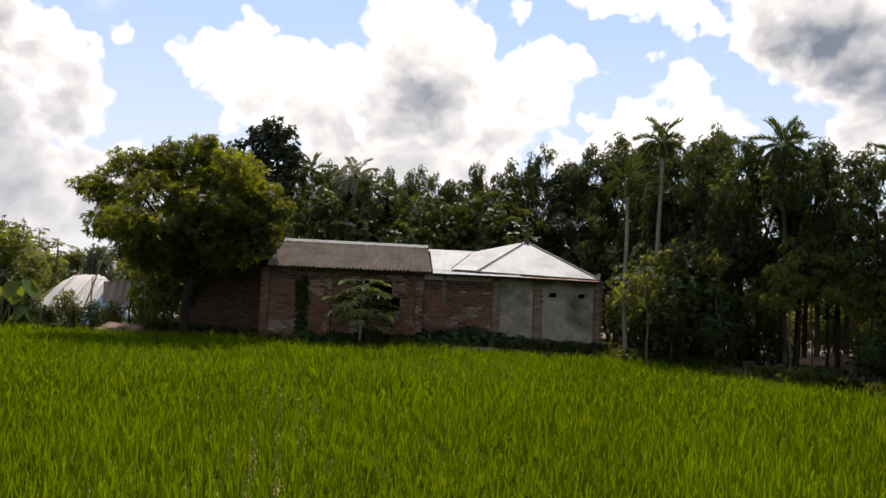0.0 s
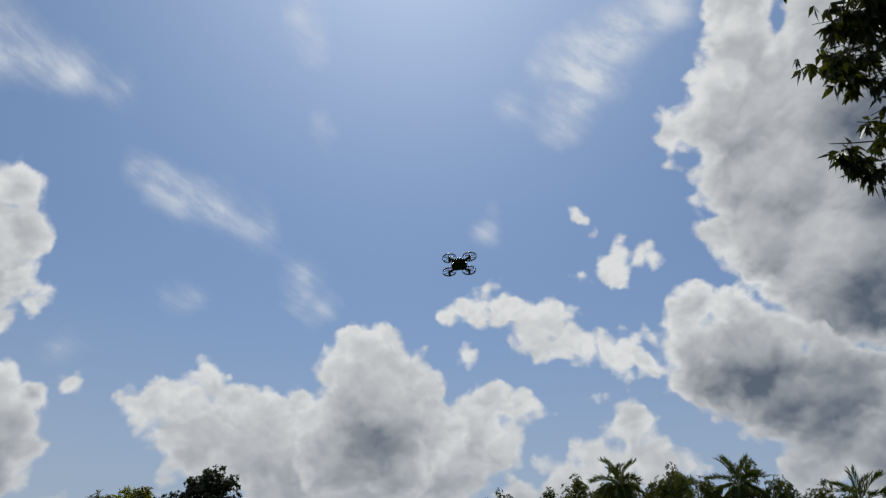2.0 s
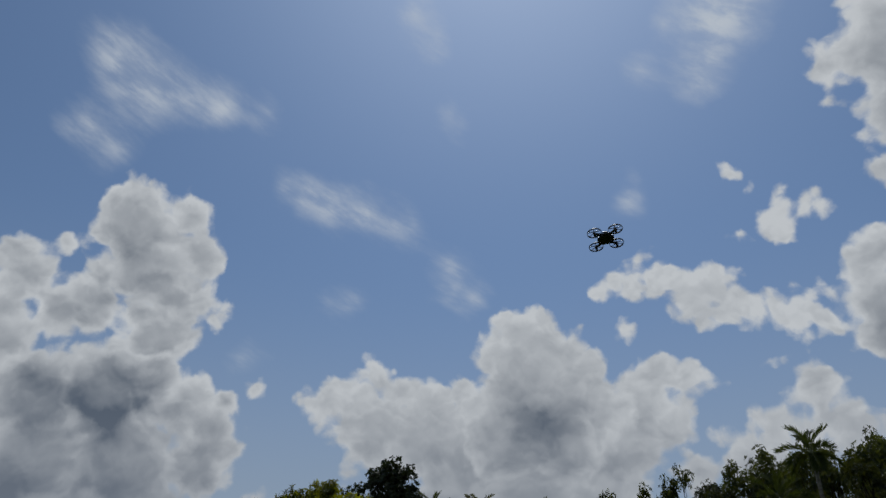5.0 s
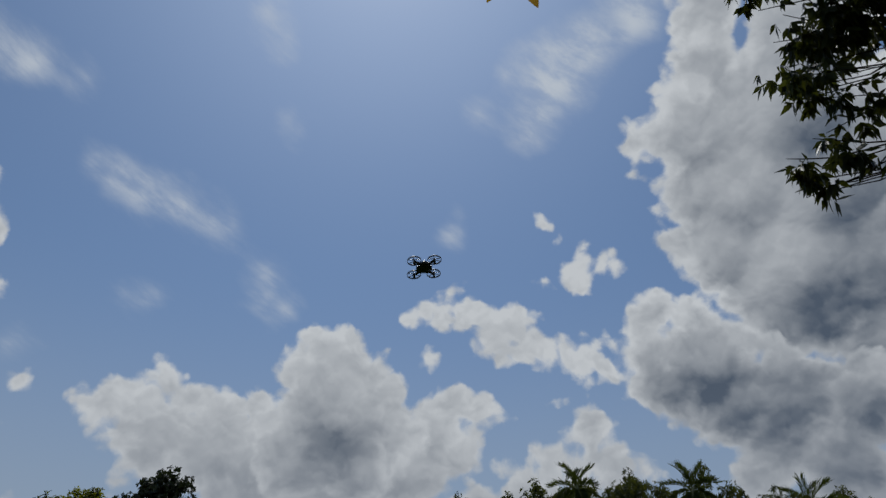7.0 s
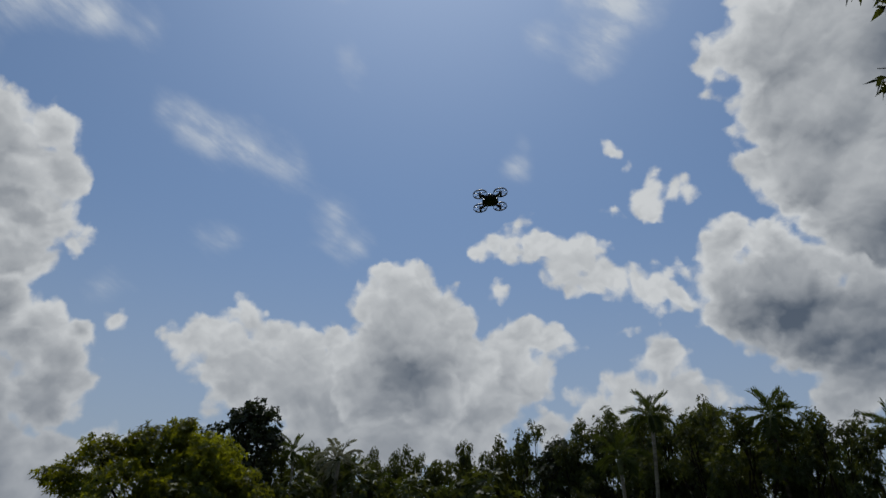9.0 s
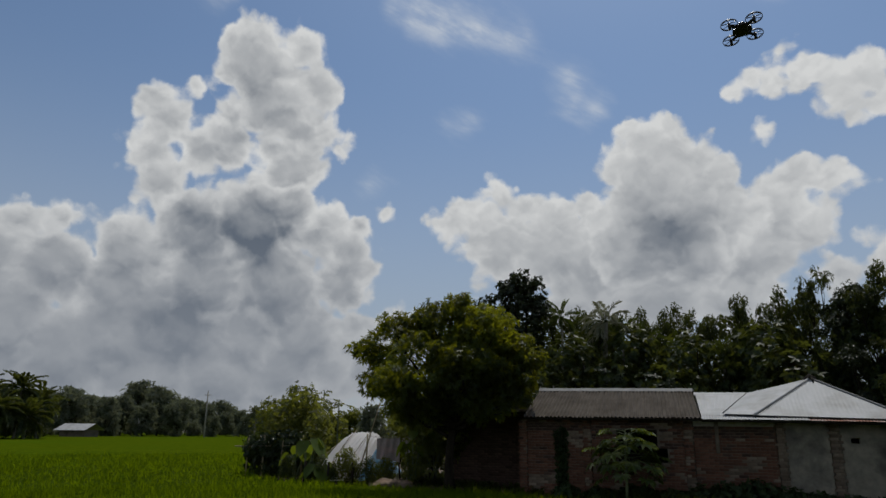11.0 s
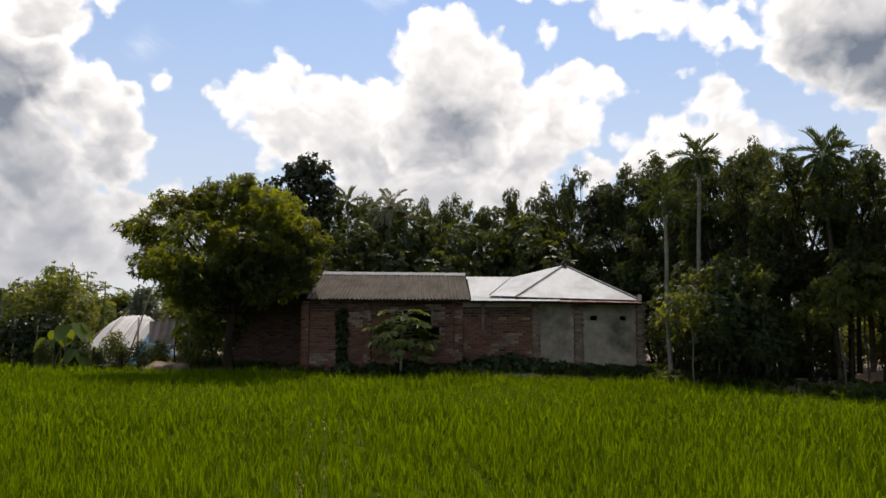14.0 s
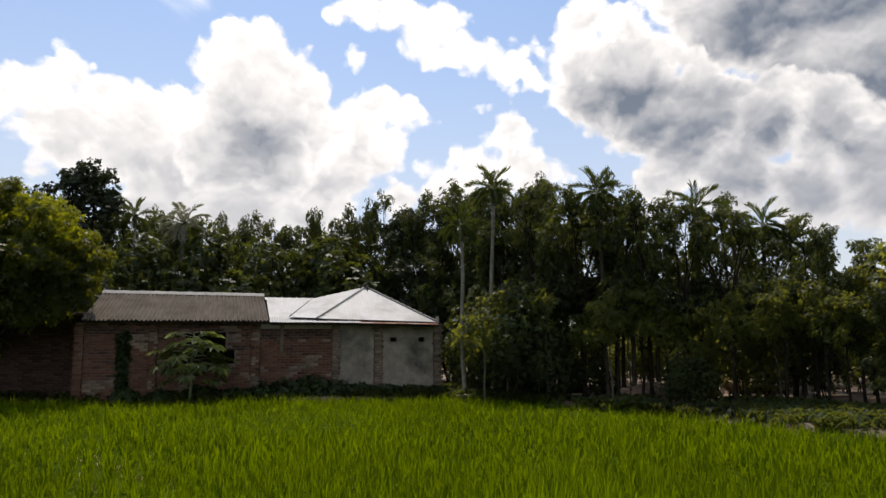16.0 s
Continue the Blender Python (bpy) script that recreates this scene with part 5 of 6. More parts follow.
def noise_field(x, y):
    return np.sin(x * 1.3 + 0.7 * np.sin(y * 0.9)) * np.sin(y * 1.1 + 0.5 * np.sin(x * 1.7))


wrng = np.random.default_rng(8)
tagged(new("bank_weeds", mesh_blocks("bank_weeds", *weeds(4.5, 24.0, 5.0, 24.0, 42000, 0.24, 0.0, 7.0, wrng), M_TREE)), "rough weeds and grass on the bank under the trees", "weeds", kind="stuff")
tagged(new("verge_grass", mesh_blocks("verge_grass", *weeds(10.0, 17.0, 3.0, 15.0, 5000, 0.15, -0.35, 0.7, wrng), M_TREE)), "pale olive grass along the edge of the field", "grass", kind="stuff")
tagged(new("garden_weeds", mesh_blocks("garden_weeds", *weeds(-19.5, 6.0, 20.0, 29.0, 9000, 0.28, 0.0, 5.0, wrng), M_TREE)), "rough weeds and grass round the house", "weeds", kind="stuff")

# earth heap and fallen poles at the grove's edge
bm = bmesh.new()
bmesh.ops.create_icosphere(bm, subdivisions=4, radius=1.0)
for v in bm.verts:
    k = noise.noise(v.co * 2.3) * 0.25 + noise.noise(v.co * 7) * 0.07
    v.co = Vector((v.co.x * (1 + k), v.co.y * (1 + k), v.co.z * (1 + k)))
heap_me = bpy.data.meshes.new("earth_mound")
bm.to_mesh(heap_me)
bm.free()
heap_me.materials.append(M_BANK)
heap_me.shade_smooth()
for az, d, sx, sz in ((30.5, 20.6, 1.1, 0.42), (33.2, 21.2, 0.9, 0.4), (38.5, 24.0, 2.6, 0.6), (-25.2, 25.4, 0.8, 0.32), (-23.6, 25.0, 0.55, 0.22)):
    p = polar(az, d)
    ob = tagged(new("earth_mound", heap_me), "low heap of bare brown earth", "earth heap", "earth heaps")
    ob.location, ob.scale = (p.x, p.y, ground_z(p.x, p.y) - 0.02), (sx, sx * 0.7, sz)
for az, d, l, tz in ((18.0, 20.9, 2.6, 0.35), (22.5, 19.9, 2.2, 0.3), (16.0, 21.5, 1.8, 0.3)):
    p = polar(az, d)
    ob = tagged(new("fallen_pole", mesh_of("fallen_pole", *tube(bend((-l / 2, 0, 0), (l / 2, 0.3, 0.08), 5, 0, 0.02), [0.035] * 6, 6), M_BAMBOO, True)), "fallen bamboo pole lying at the grove's edge", "pole", "fallen poles")
    ob.location = (p.x, p.y, ground_z(p.x, p.y) + 0.04)

# ---- garden beside the field ----
hay = thing("covered_haystack", "domed haystack under a white tarpaulin with a blue end", "haystack", at=(-13.25, 25.4, 0.2))


def tarp_shell(x0, x1, mat, name, label):
    V, F = [], []
    n, m = 72 if x1 - x0 > 1 else 10, 18
    r = random.Random(3)
    for i in range(n + 1):
        x = x0 + (x1 - x0) * i / n
        u = min(abs(x) / 1.16, 1.0)
        top = 0.3 + 1.5 * math.sqrt(max(1 - 0.92 * u ** (2.2 if x < 0 else 4.5), 0.0))
        for j in range(m + 1):
            a = math.pi * j / m
            k = 1 + 0.05 * noise.noise(Vector((x * 2.2, a * 1.5, 0.0))) + 0.02 * noise.noise(Vector((x * 7, a * 5, 3.0))) + 0.012 * math.sin((x + 0.05 * noise.noise(Vector((x, a * 2, 5)))) * 46)
            V.append((x + 0.03 * noise.noise(Vector((x * 4, a * 3, 1))), -math.cos(a) * 2.5 * k * (1 - 0.3 * u ** 3), 0.1 + (1 - abs(math.cos(a)) ** 1.25) * (top - 0.1) * k))
    for i in range(n):
        for j in range(m):
            q = i * (m + 1) + j
            F.append((q, q + m + 1, q + m + 2, q + 1))
    F.append(tuple(range(m + 1)))
    F.append(tuple(range(n * (m + 1), (n + 1) * (m + 1)))[::-1])
    return part(name, mesh_of(name, V, F, mat, True), hay, label)


tarp_shell(-1.16, 1.0, M_TARP, "tarpaulin", "creased white tarpaulin")
tarp_shell(0.98, 1.16, M_BLUE, "tarpaulin_end", "blue patterned tarpaulin end")
for x in (-0.9, -0.2, 0.5):
    part("rope", mesh_of("rope", *tube([(x, -math.cos(a) * 2.53, 0.14 + (1 - abs(math.cos(a)) ** 1.25) * (0.24 + 1.5 * math.sqrt(1 - 0.92 * (abs(x) / 1.16) ** (2.2 if x < 0 else 4.5)))) for a in [math.pi * k / 14 for k in range(15)]], [0.012] * 15, 5), M_BAMBOO, True), hay)
for x, y in ((-1.0, -2.45), (1.0, -2.5), (0.1, -2.65)):
    part("stake", mesh_of("stake", *tube([(x, y, -0.2), (x + 0.03, y, 0.75)], [0.05, 0.045], 7), M_BARK, True), hay)

pole_t = thing("leaning_pole", "leaning bamboo pole beside the covered haystack", "pole", at=(-12.35, 23.4, 0.2))
part("shaft", mesh_of("shaft", *tube(bend((0, 0, 0), (0.75, 0.3, 2.9), 6, 0, 0.01), [0.03, 0.03, 0.028, 0.026, 0.024, 0.022, 0.02], 7), M_BAMBOO, True), pole_t)

line = thing("clothesline", "clothesline on two bamboo posts", "clothesline", at=(-11.85, 23.9, 0.2))
part("post", mesh_of("post", *tube([(-0.35, 0, -0.1), (-0.33, 0, 1.75)], [0.035, 0.03], 7), M_BAMBOO, True), line)
part("post", mesh_of("post", *tube([(2.9, 0.2, -0.1), (2.93, 0.2, 1.85)], [0.035, 0.03], 7), M_BAMBOO, True), line)
part("cord", mesh_of("cord", *tube(bend((-0.33, 0, 1.66), (2.92, 0.2, 1.78), 10, 0.06), [0.008] * 11, 5), M_CLOTH, True), line)


def hung_cloth(name, label, x0, x1, z0, mat, seed):
    V, F = [], []
    n, m = 22, 8
    for s in (0, 1):
        for i in range(n + 1):
            for j in range(m + 1):
                x = x0 + (x1 - x0) * i / n
                t = j / m
                top = 1.62 + 0.04 * x - 0.05 * math.sin(math.pi * (x + 0.33) / 3.2)
                y = 0.06 * x + 0.05 * math.sin(x * 9 + seed) * (0.2 + t) + (0.012 if s else -0.012) + 0.02 * math.sin(x * 23 + t * 3)
                V.append((x, y, top - (top - z0 - 0.05 * math.sin(x * 3 + seed)) * t))
    k = (n + 1) * (m + 1)
    for s in (0, 1):
        for i in range(n):
            for j in range(m):
                q = s * k + i * (m + 1) + j
                F.append((q, q + 1, q + m + 2, q + m + 1))
    t = new(name, mesh_of(name, V, F, mat, True))
    t.location = (-11.85, 23.9, 0.2)
    return tagged(t, label, "cloth", "hanging cloths")


hung_cloth("hanging_cloth", "faded grey cloth drying on the clothesline", 0.05, 1.0, 0.80, M_CLOTH, 1)
hung_cloth("hanging_cloth", "small reddish grey cloth drying on the clothesline", 1.06, 1.65, 1.02, M_CLOTH, 4)
hung_cloth("hanging_cloth", "small pale cloth drying on the clothesline", 1.8, 2.5, 1.25, M_WASH, 6)


def arum_leaf(c, d, size, rng):
    """A broad arrow-shaped leaf, folded along its rib."""
    d = Vector(d).normalized()
    s = d.cross(Vector((0, 0, 1))).normalized()
    n = s.cross(d)
    V, F = [], []
    prof = ((-0.22, 0.30), (0.0, 0.46), (0.3, 0.5), (0.6, 0.36), (0.85, 0.14), (1.0, 0.01))
    for t, w in prof:
        drop = -0.16 * t * t
        for k in (-1, 0, 1):
            V.append(Vector(c) + d * (t * size) + s * (k * w * size) + n * (abs(k) * 0.10 * size) + Vector((0, 0, drop * size)))
    for i in range(len(prof) - 1):
        for k in range(2):
            q = i * 3 + k
            F.append((q, q + 1, q + 4, q + 3))
    return V, F


def arum(at, height, leaves, size, seed, label):
    rng = random.Random(seed)
    t = thing("arum_plant", label, "arum plant", "arum plants", at=at)
    for i in range(leaves):
        a = i * 2.4 + rng.uniform(-0.3, 0.3)
        h = height * rng.uniform(0.6, 1.05)
        tip = Vector((math.cos(a) * 0.4, math.sin(a) * 0.4, h))
        lf = part("leaf", mesh_of("leaf", *arum_leaf(tip, (math.cos(a) * 0.7, math.sin(a) * 0.7, -1.0), size * rng.uniform(0.75, 1.2), rng), M_BROAD, True), t)
        part("stalk", mesh_of("stalk", *tube(bend((0, 0, -0.05), tip, 4, -0.06), [0.03, 0.026, 0.022, 0.018, 0.014], 6), M_STEM, True), lf)
    return t


arum((-14.4, 23.3, 0.2), 1.45, 4, 0.66, 1, "arum plant with broad bright green leaves by the field")
arum((-15.2, 23.8, 0.2), 1.2, 5, 0.42, 2, "arum plant with broad dark green leaves by the field")
arum((-13.7, 23.0, 0.1), 0.7, 6, 0.55, 3, "low arum plant with broad leaves by the field")

trellis = thing("bean_trellis", "bamboo trellis overgrown by dark climbing beans", "trellis", at=(-16.95, 25.2, 0.1))
for x, y in ((-1.35, -0.3), (-0.5, -0.4), (0.4, -0.4), (1.3, -0.3), (-1.3, 0.6), (0.0, 0.6), (1.3, 0.6)):
    part("stake", mesh_of("stake", *tube([(x, y, -0.2), (x + 0.05, y, 1.75)], [0.035, 0.025], 6), M_BAMBOO, True), trellis)
part("rail", mesh_of("rail", *tube([(-1.95, -0.35, 1.28), (1.4, -0.35, 1.35)], [0.025, 0.025], 6), M_BAMBOO, True), trellis)
part("vines", leaf_mesh("vines", [(-1.0, 0, 1.25, 0.65, 0.6, 0.55), (-0.2, 0, 1.35, 0.7, 0.6, 0.6), (0.6, 0, 1.35, 0.75, 0.6, 0.6), (1.2, 0, 1.1, 0.5, 0.5, 0.7), (-0.3, -0.1, 0.75, 0.8, 0.5, 0.5), (0.7, -0.1, 0.6, 0.6, 0.5, 0.5),
                                  (-1.35, 0, 0.9, 0.3, 0.3, 0.6)], 1300, 0.15, 0.11, 4, M_VINE, 61, shell=0.5), trellis)

GARDEN = (("garden_shrub", (-9.4, 23.4), 1.0, 1), ("garden_shrub", (-11.2, 23.6), 0.3, 1), ("garden_shrub", (-12.3, 23.2), 0.24, 2), 
          ("garden_shrub", (-10.9, 25.4), 1.0, 1), ("garden_shrub", (-15.4, 25.4), 0.8, 1), ("garden_shrub", (-16.6, 25.9), 1.1, 1), ("garden_shrub", (-9.9, 23.0), 0.35, 1), ("garden_shrub", (-15.9, 24.2), 0.45, 0),
          ("garden_shrub", (-13.6, 22.95), 0.3, 2), ("garden_shrub", (-18.4, 26.8), 1.0, 1), ("garden_shrub", (-17.3, 27.6), 1.2, 1), ("garden_shrub", (-9.0, 24.6), 1.4, 1), ("garden_shrub", (-13.0, 22.95), 0.33, 0), ("garden_shrub", (-12.6, 23.0), 0.40, 1), ("garden_shrub", (-14.0, 23.0), 0.36, 0), ("garden_shrub", (-11.6, 22.9), 0.3, 2), ("garden_shrub", (-15.2, 23.2), 0.45, 0))
for i, (nm, (x, y), s, k) in enumerate(GARDEN):
    ob = plant(SHRUBS, sused, k, Vector((x, y, 0.2)), s, rng.uniform(0, 6.28))
    ob.name = "garden_shrub"
    tagged(ob, "light green shrub in the garden beside the field", "shrub", "garden shrubs")

# young banana-like stems under the mango tree
for i, (x, y, h) in enumerate(((-9.9, 23.0, 1.9), (-9.3, 23.5, 2.2))):
    arum((x, y, 0.2), h, 7, 0.38, 20 + i, "tall broad-leaved plant in the shade of the mango tree")

# papaya with few leaves on the skyline, and a thicket behind it
papaya_plant("papaya_tree", "thin papaya tree with sparse ragged crown", 3.7, 8, 0.75, 0.26, (-17.2, 29.0, 0.2), 8, low=0.8, mat=M_BUSH)
papaya_plant("papaya_tree", "thin papaya tree with drooping leaf tufts", 3.3, 12, 0.6, 0.30, (-16.6, 29.4, 0.2), 9, low=0.72, mat=M_BUSH)


def round_crown(seed):
    rng = random.Random(seed)
    L = []
    for i in range(16):
        a, u = rng.uniform(0, 6.28), rng.random()
        r = rng.uniform(0.9, 1.5)
        w = 1.9 * math.sin(math.pi * (0.25 + 0.65 * u)) * rng.uniform(0.4, 1.0)
        L.append((math.cos(a) * w, math.sin(a) * w, 0.9 + 4.9 * u, r, r, r * 0.85))
    return L


# The first three carry the distance haze in their leaf colour.
FAR = [broad_tree("distant_tree", "hazy rounded tree on the far side of the fields", round_crown(500 + k), (0, 0, -0.1), (0, 0, 1.4), 0.13, 1900, 0.34, 0.20, 3, M_FAR_HAZE if k < 3 else M_BUSH, 520 + k, group="distant trees",
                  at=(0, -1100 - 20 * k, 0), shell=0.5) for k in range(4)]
fused = [False] * 4
# azimuth, distance, top
BELT = [(-20.5, 52, 5.6), (-22.5, 50, 5.2), (-24.6, 54, 5.4), (-26.4, 50, 5.0), (-28.2, 56, 5.2), (-30.0, 52, 4.6), (-31.6, 60, 5.2), (-18.5, 48, 5.6), (-33.2, 64, 4.9), (-16.5, 50, 6.0)]
for i in range(44):
    az = -34.0 - i * 0.5
    rise = 2.1 + 2.4 * min((-34.0 - az) / 10.0, 1.0) - 0.6 * max((-45.0 - az) / 10.0, 0.0)
    d = 150 + 45 * ((i * 7) % 5) / 4
    BELT.append((az, d, 2.1 + 0.84 * d * math.tan(radians(rise)) * (1.0, 0.72, 0.88, 0.62, 0.95, 0.78, 0.68)[i % 7]))
BELT += [(-56.0 - 1.3 * i, 150, 9.5) for i in range(6)]
BELT += [(48 + 3.0 * i, 60 + 5 * (i % 3), 7.0) for i in range(5)] + [(40 + 2.2 * i, 55 + 4 * (i % 2), 6.4) for i in range(4)] + [(16 + 3.0 * i, 50 + 4 * (i % 2), 6.6) for i in range(8)]
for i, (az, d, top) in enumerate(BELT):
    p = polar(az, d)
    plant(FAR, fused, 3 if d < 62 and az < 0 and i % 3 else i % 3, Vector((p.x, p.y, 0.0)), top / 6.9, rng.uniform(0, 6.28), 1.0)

# date palms on the far left, a far hut and a mast
for i, (az, d, h) in enumerate(((-52.2, 116, 7.2), (-54.4, 114, 6.6), (-50.9, 118, 5.2), (-56.4, 112, 7.0), (-58.0, 116, 6.2), (-53.4, 110, 4.4), (-51.6, 112, 3.4), (-55.4, 111, 4.0), (-35.9, 126, 4.6), (-33.6, 60, 2.6))):
    p = polar(az, d)
    # Palms right of -40 degrees take the leaf with haze in its colour.
    palm("date_palm", "bushy date palm at the edge of the fields", h, 0.2, (0.1, 0), 26, 3.4 if az < -40 else 1.7, (1.4, -0.6), 1.0, 20, 0.34 if az < -40 else 0.2, 1.0 if az < -40 else 0.55, M_TREE if az < -40 else M_FAR_HAZE, 60 + i, "date palms", at=(p.x, p.y, 0.0), shaft=False)
for i in range(9):
    p = polar(-58.5 + i * 0.95, 118 + 3 * (i % 3))
    s = (1.5, 1.9, 1.2)[i % 3] * 1.7
    ob = plant(SHRUBS, sused, 0, Vector((p.x, p.y, 0.0)), s, i * 1.1, 1.5)
    tagged(ob, "dark thicket under the far date palms", "shrub", "far thickets")
p = polar(-48.2, 142)
hut = thing("distant_hut", "distant low hut with a bright tin roof", "hut", at=(p.x, p.y, 0.0))
hut.scale = (0.75, 0.75, 0.72)
part("wall", mesh_of("wall", *box(-4, -2, 0, 4, 2, 2.2, 0.02), M_MORTAR), hut)
part("roof", mesh_of("roof", [(-5, -3, 2.1), (5, -3, 2.1), (5, 0, 3.7), (-5, 0, 3.7), (5, 3, 2.1), (-5, 3, 2.1)], [(0, 1, 2, 3), (3, 2, 4, 5)], M_TIN), hut)
p = polar(-39.6, 140)
mast = thing("distant_mast", "thin pole standing above the far trees", "pole", at=(p.x, p.y, 0))
part("shaft", mesh_of("shaft", *tube([(0, 0, 0), (0, 0, 9.0)], [0.16, 0.1], 7), M_CONCRETE, True), mast)
part("arm", mesh_of("arm", *tube([(-0.8, 0, 8.2), (0.8, 0, 8.2)], [0.06, 0.06], 5), M_CONCRETE, True), mast)

# ---- tree over the camera ----


def sky_at(az, el, d):
    return way(az, el) * d + Vector((0, 0, EYE))


CL = []
for az, el, d, r in ((48.7, 48.4, 5.6, 0.5), (50.5, 40.5, 5.6, 0.5), (53.0, 36.0, 5.6, 0.45), (49.4, 31.8, 5.5, 0.27), (43.0, 33.4, 5.4, 0.22), (44.6, 39.5, 5.5, 0.30), (41.0, 47.2, 5.5, 0.16), (50.6, 27.6, 5.5, 0.22),
                     (42.0, 54.5, 5.6, 0.35), (52.0, 52.0, 5.8, 0.6), (56.0, 44.0, 5.8, 0.6), (58.0, 37.0, 5.8, 0.55), (46.5, 43.0, 5.6, 0.32), (60.0, 50.0, 6.0, 0.7), (66.0, 42.0, 6.2, 0.8), (37.5, 57.0, 5.6, 0.18), (48.0, 57.0, 5.9, 0.5),
                     (46.4, 36.0, 5.5, 0.2), (41.2, 31.6, 5.4, 0.14)):
    c = sky_at(az, el, d)
    CL.append((c.x, c.y, c.z, r, r, r * 0.85))
over = thing("overhanging_tree", "overhanging tree with dark hanging leaf clusters", "tree", at=(0, 0, 0))
ROOT = Vector((7.4, 0.8, 0.0))
FORK = Vector((7.1, 1.4, 4.4))
orng = random.Random(12)
part("trunk", mesh_of("trunk", *tube(bend(ROOT, FORK, 6, 0, 0.06, orng), [0.26, 0.2, 0.18, 0.17, 0.16, 0.15, 0.13], 10), M_BARK, True), over)
twigs = []
for c in CL:
    e = Vector(c[:3])
    mid = FORK.lerp(e, 0.45) + Vector((0, 0, 0.35))
    bow = Vector((orng.uniform(-0.35, 0.35), orng.uniform(-0.35, 0.35), orng.uniform(-0.1, 0.3)))
    mid += bow
    pts = [FORK, FORK.lerp(mid, 0.5) + Vector((0, 0, 0.12)) + bow * 0.3, mid, mid.lerp(e, 0.55) + Vector((0, 0, 0.08)) - bow * 0.25, e]
    twigs.append(tube(pts, [0.05, 0.036, 0.02, 0.009, 0.005], 6))
    for _ in range(5):
        tip = e + Vector((orng.uniform(-1, 1), orng.uniform(-1, 1), orng.uniform(-1, 0.7))) * c[3]
        twigs.append(tube(bend(pts[3].lerp(e, orng.random()), tip, 3, 0.02, 0.03, orng), [0.008, 0.006, 0.005, 0.003], 4))
part("branchwork", mesh_of("branchwork", *join(*twigs), M_BARK, True), over)
part("crown", leaf_mesh("crown", clumps(CL, 7, 0.30, 0.46, 5), 3700, 0.115, 0.04, 4, M_TREE, 71, droop=1.5, shell=0.15, up=-0.3), over)

# the twig with reddish young leaves
D_T = 3.3
b1, b0, b2 = sky_at(17.4, 54.5, D_T), sky_at(17.1, 59.8, D_T), sky_at(28.0, 58.5, D_T)
KNOT = sky_at(21.5, 63.0, D_T)
bough = [tube([FORK, FORK.lerp(KNOT, 0.4) + Vector((0, 0, 0.6)), FORK.lerp(KNOT, 0.75) + Vector((0, 0, 0.35)), KNOT], [0.05, 0.035, 0.02, 0.012], 6), tube(bend(KNOT, b0, 3, 0.0, 0.01, orng) + bend(b0, b1, 4, 0, 0.01, orng)[1:], [0.011, 0.010, 0.009, 0.009, 0.008, 0.007, 0.006, 0.005], 6),
         tube(bend(KNOT.lerp(FORK, 0.18), b2, 4, 0, 0.01, orng), [0.010, 0.008, 0.007, 0.006, 0.005], 6)]
part("twig", mesh_of("twig", *join(*bough), M_BARK, True), over)


def hanging_leaf(c, d, size, rng):
    d = Vector(d).normalized()
    s = d.cross(Vector((rng.uniform(-1, 1), rng.uniform(-1, 1), 0.2))).normalized()
    n = s.cross(d)
    V, F = [], []
    prof = ((0.0, 0.02), (0.15, 0.13), (0.4, 0.2), (0.65, 0.18), (0.85, 0.09), (1.0, 0.01))
    for t, w in prof:
        for k in (-1, 0, 1):
            V.append(Vector(c) + d * (t * size) + s * (k * w * size) + n * (abs(k) * 0.06 + 0.12 * t * t) * size)
    for i in range(len(prof) - 1):
        for k in range(2):
            q = i * 3 + k
            F.append((q, q + 1, q + 4, q + 3))
    return V, F


for c, cnt, sp_, size in ((b1, 34, 0.13, 0.14), (b2, 18, 0.12, 0.13), (b0, 3, 0.05, 0.07)):
    for i in range(cnt):
        o = c + Vector((orng.uniform(-1, 1) * sp_, orng.uniform(-1, 1) * sp_, orng.uniform(-0.05, 0.05)))
        d = (orng.uniform(-0.7, 0.7), orng.uniform(-0.7, 0.7), -1.0 + orng.uniform(0, 0.5))
        part("young_leaf", mesh_of("young_leaf", *hanging_leaf(o, d, size * orng.uniform(0.7, 1.15), orng), M_BROWN, True), over, "reddish brown young leaf")

# ---- drone ----
drone = thing("toy_drone", "small black quadcopter drone with ring guards hovering in the air", "drone")


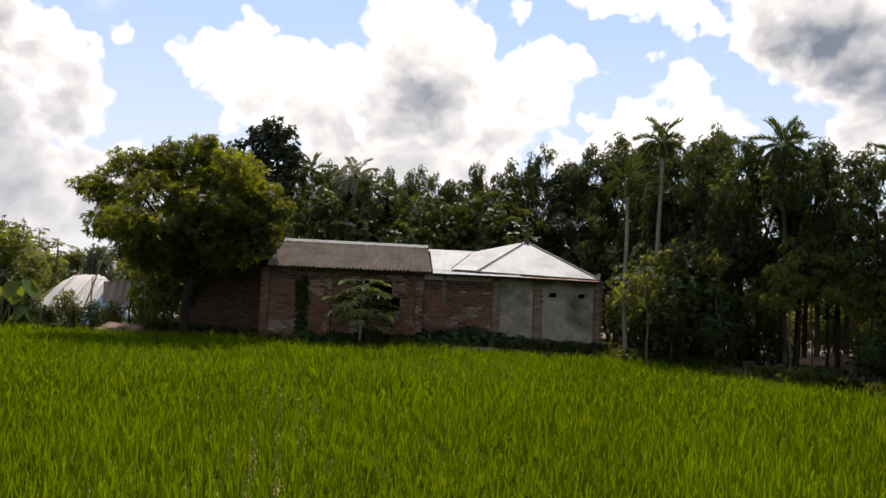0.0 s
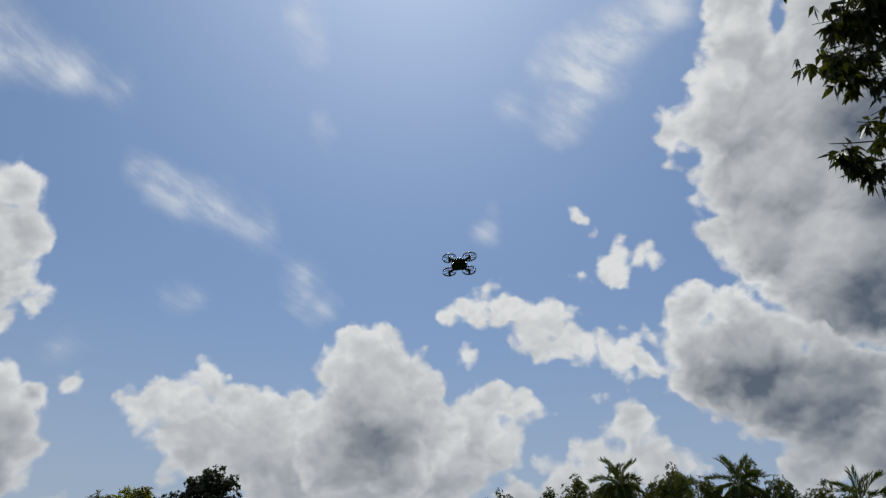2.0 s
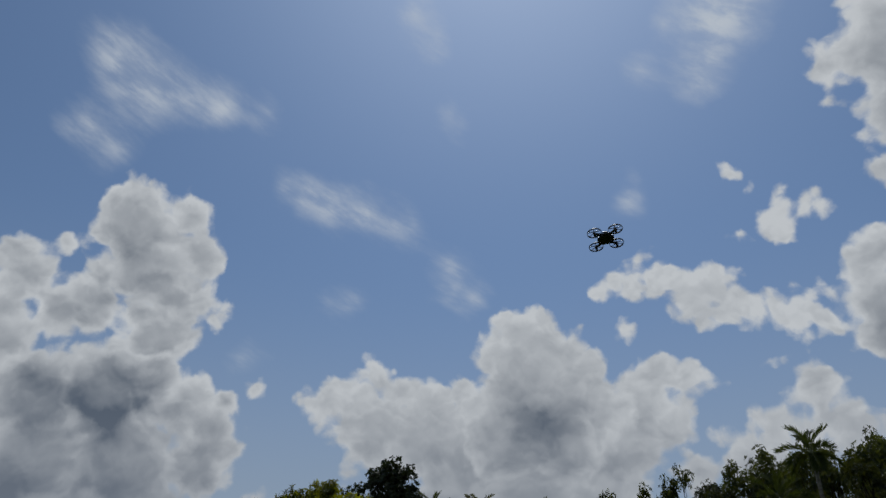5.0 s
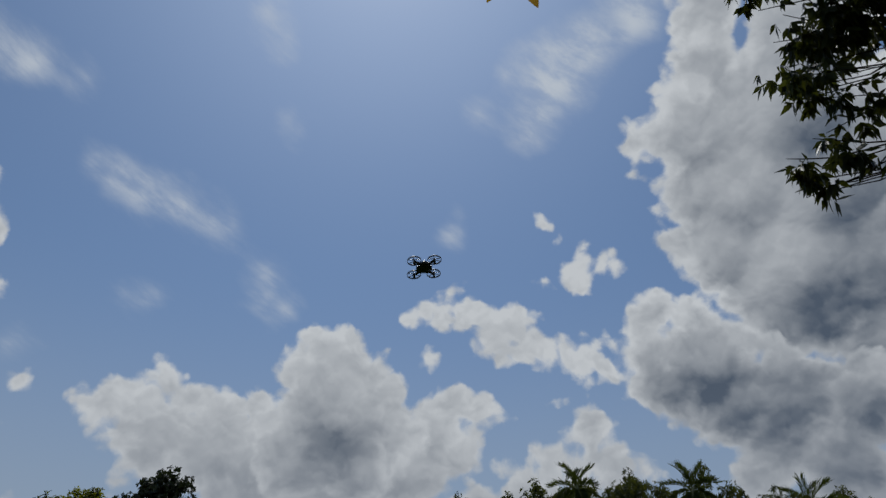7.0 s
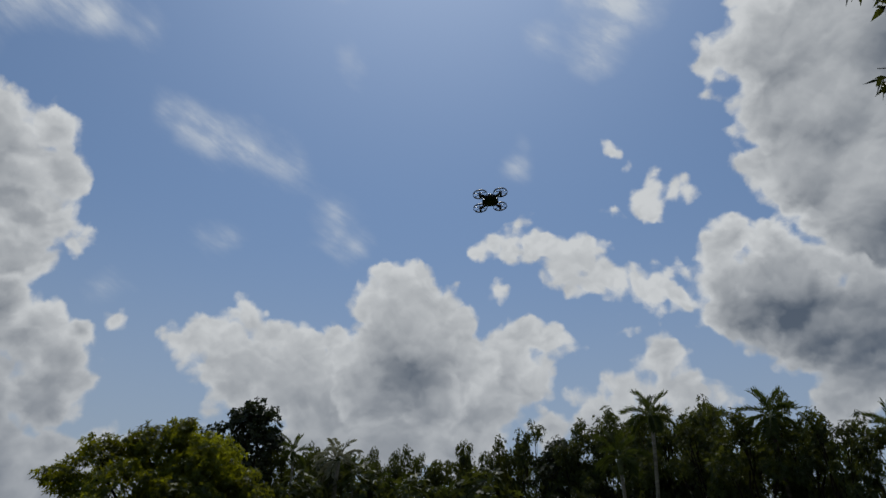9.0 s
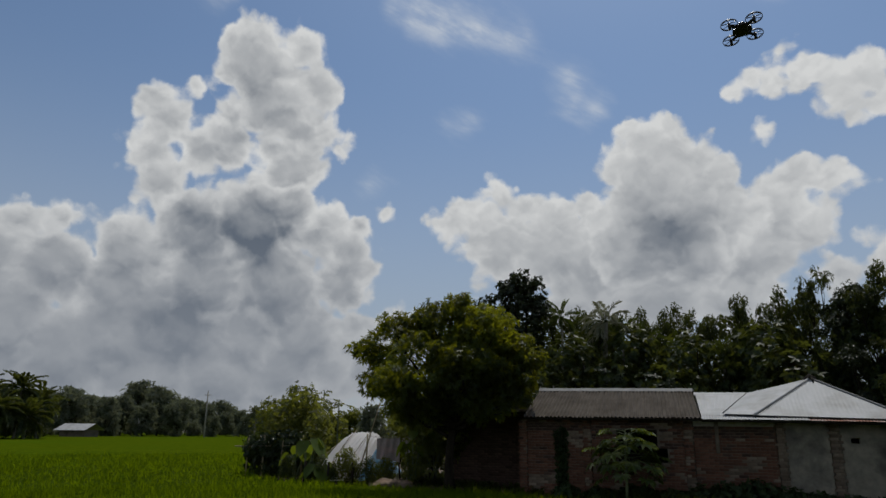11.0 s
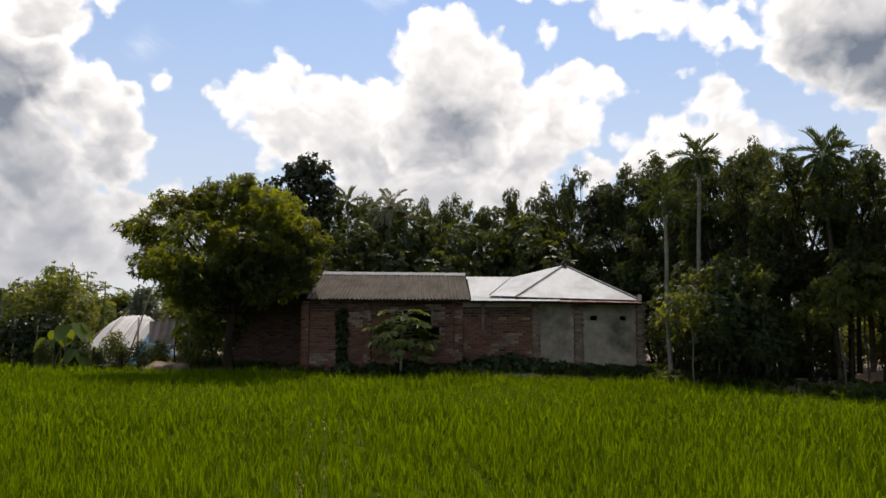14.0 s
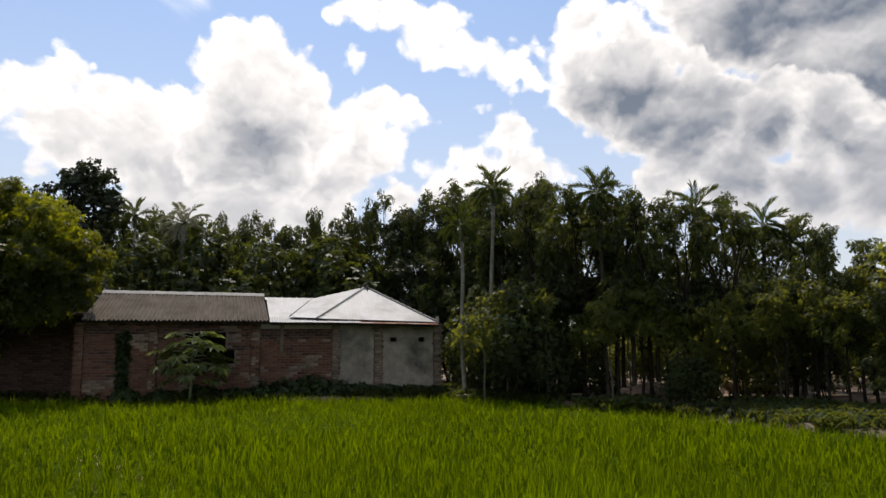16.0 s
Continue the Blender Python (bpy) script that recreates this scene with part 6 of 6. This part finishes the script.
def ring(c, r, t, sides=28):
    pts = [Vector(c) + Vector((math.cos(2 * math.pi * k / sides) * r, math.sin(2 * math.pi * k / sides) * r, 0)) for k in range(sides)]
    V, F = [], []
    for k, p in enumerate(pts):
        o = (p - Vector(c)).normalized()
        for j in range(6):
            a = 2 * math.pi * j / 6
            V.append(p + o * math.cos(a) * t * 0.6 + Vector((0, 0, math.sin(a) * t * 1.8)))
    for k in range(sides):
        for j in range(6):
            q = (k + 1) % sides
            F.append((k * 6 + j, q * 6 + j, q * 6 + (j + 1) % 6, k * 6 + (j + 1) % 6))
    return V, F


part("body", mesh_of("body", *join(box(-0.035, -0.05, -0.016, 0.035, 0.05, 0.018, 0.008), box(-0.055, -0.022, -0.010, 0.055, 0.022, 0.010, 0.006)), M_PLASTIC), drone)
part("camera_pod", mesh_of("camera_pod", *box(-0.018, -0.066, -0.012, 0.018, -0.045, 0.014, 0.005), M_PLASTIC), drone)
part("battery", mesh_of("battery", *box(-0.02, -0.03, 0.018, 0.02, 0.042, 0.034, 0.005), M_PLASTIC), drone)
for sx in (-1, 1):
    for sy in (-1, 1):
        c = (sx * 0.069, sy * 0.078, 0.004)
        arm = part("arm", mesh_of("arm", *tube([(sx * 0.02, sy * 0.03, 0), (c[0], c[1], 0)], [0.011, 0.008], 8), M_PLASTIC, True), drone)
        part("motor", mesh_of("motor", *tube([(c[0], c[1], -0.022), (c[0], c[1], 0.012)], [0.009, 0.009], 10), M_PLASTIC, True), arm)
        g = part("guard_ring", mesh_of("guard_ring", *ring(c, 0.047, 0.0036), M_PLASTIC, True), drone)
        part("spoke", mesh_of("spoke", *join(*[tube([c, (c[0] + math.cos(a) * 0.045, c[1] + math.sin(a) * 0.045, c[2])], [0.0028, 0.0022], 5) for a in (0.4, 2.5, 4.6)]), M_PLASTIC, True), g)
        part("propeller", mesh_of("propeller", *join(box(c[0] - 0.038, c[1] - 0.004, 0.013, c[0] + 0.038, c[1] + 0.004, 0.0155, 0.001), box(c[0] - 0.005, c[1] - 0.005, 0.010, c[0] + 0.005, c[1] + 0.005, 0.018, 0.001)), M_PLASTIC), arm)
drone.matrix_basis = Matrix.LocRotScale(sky_at(5.2, 30.2, 4.7), Euler((radians(-7), radians(-5), radians(-4))), None)

# ---- bricks, last ----
for job in LATE:
    make_bricks(*job)
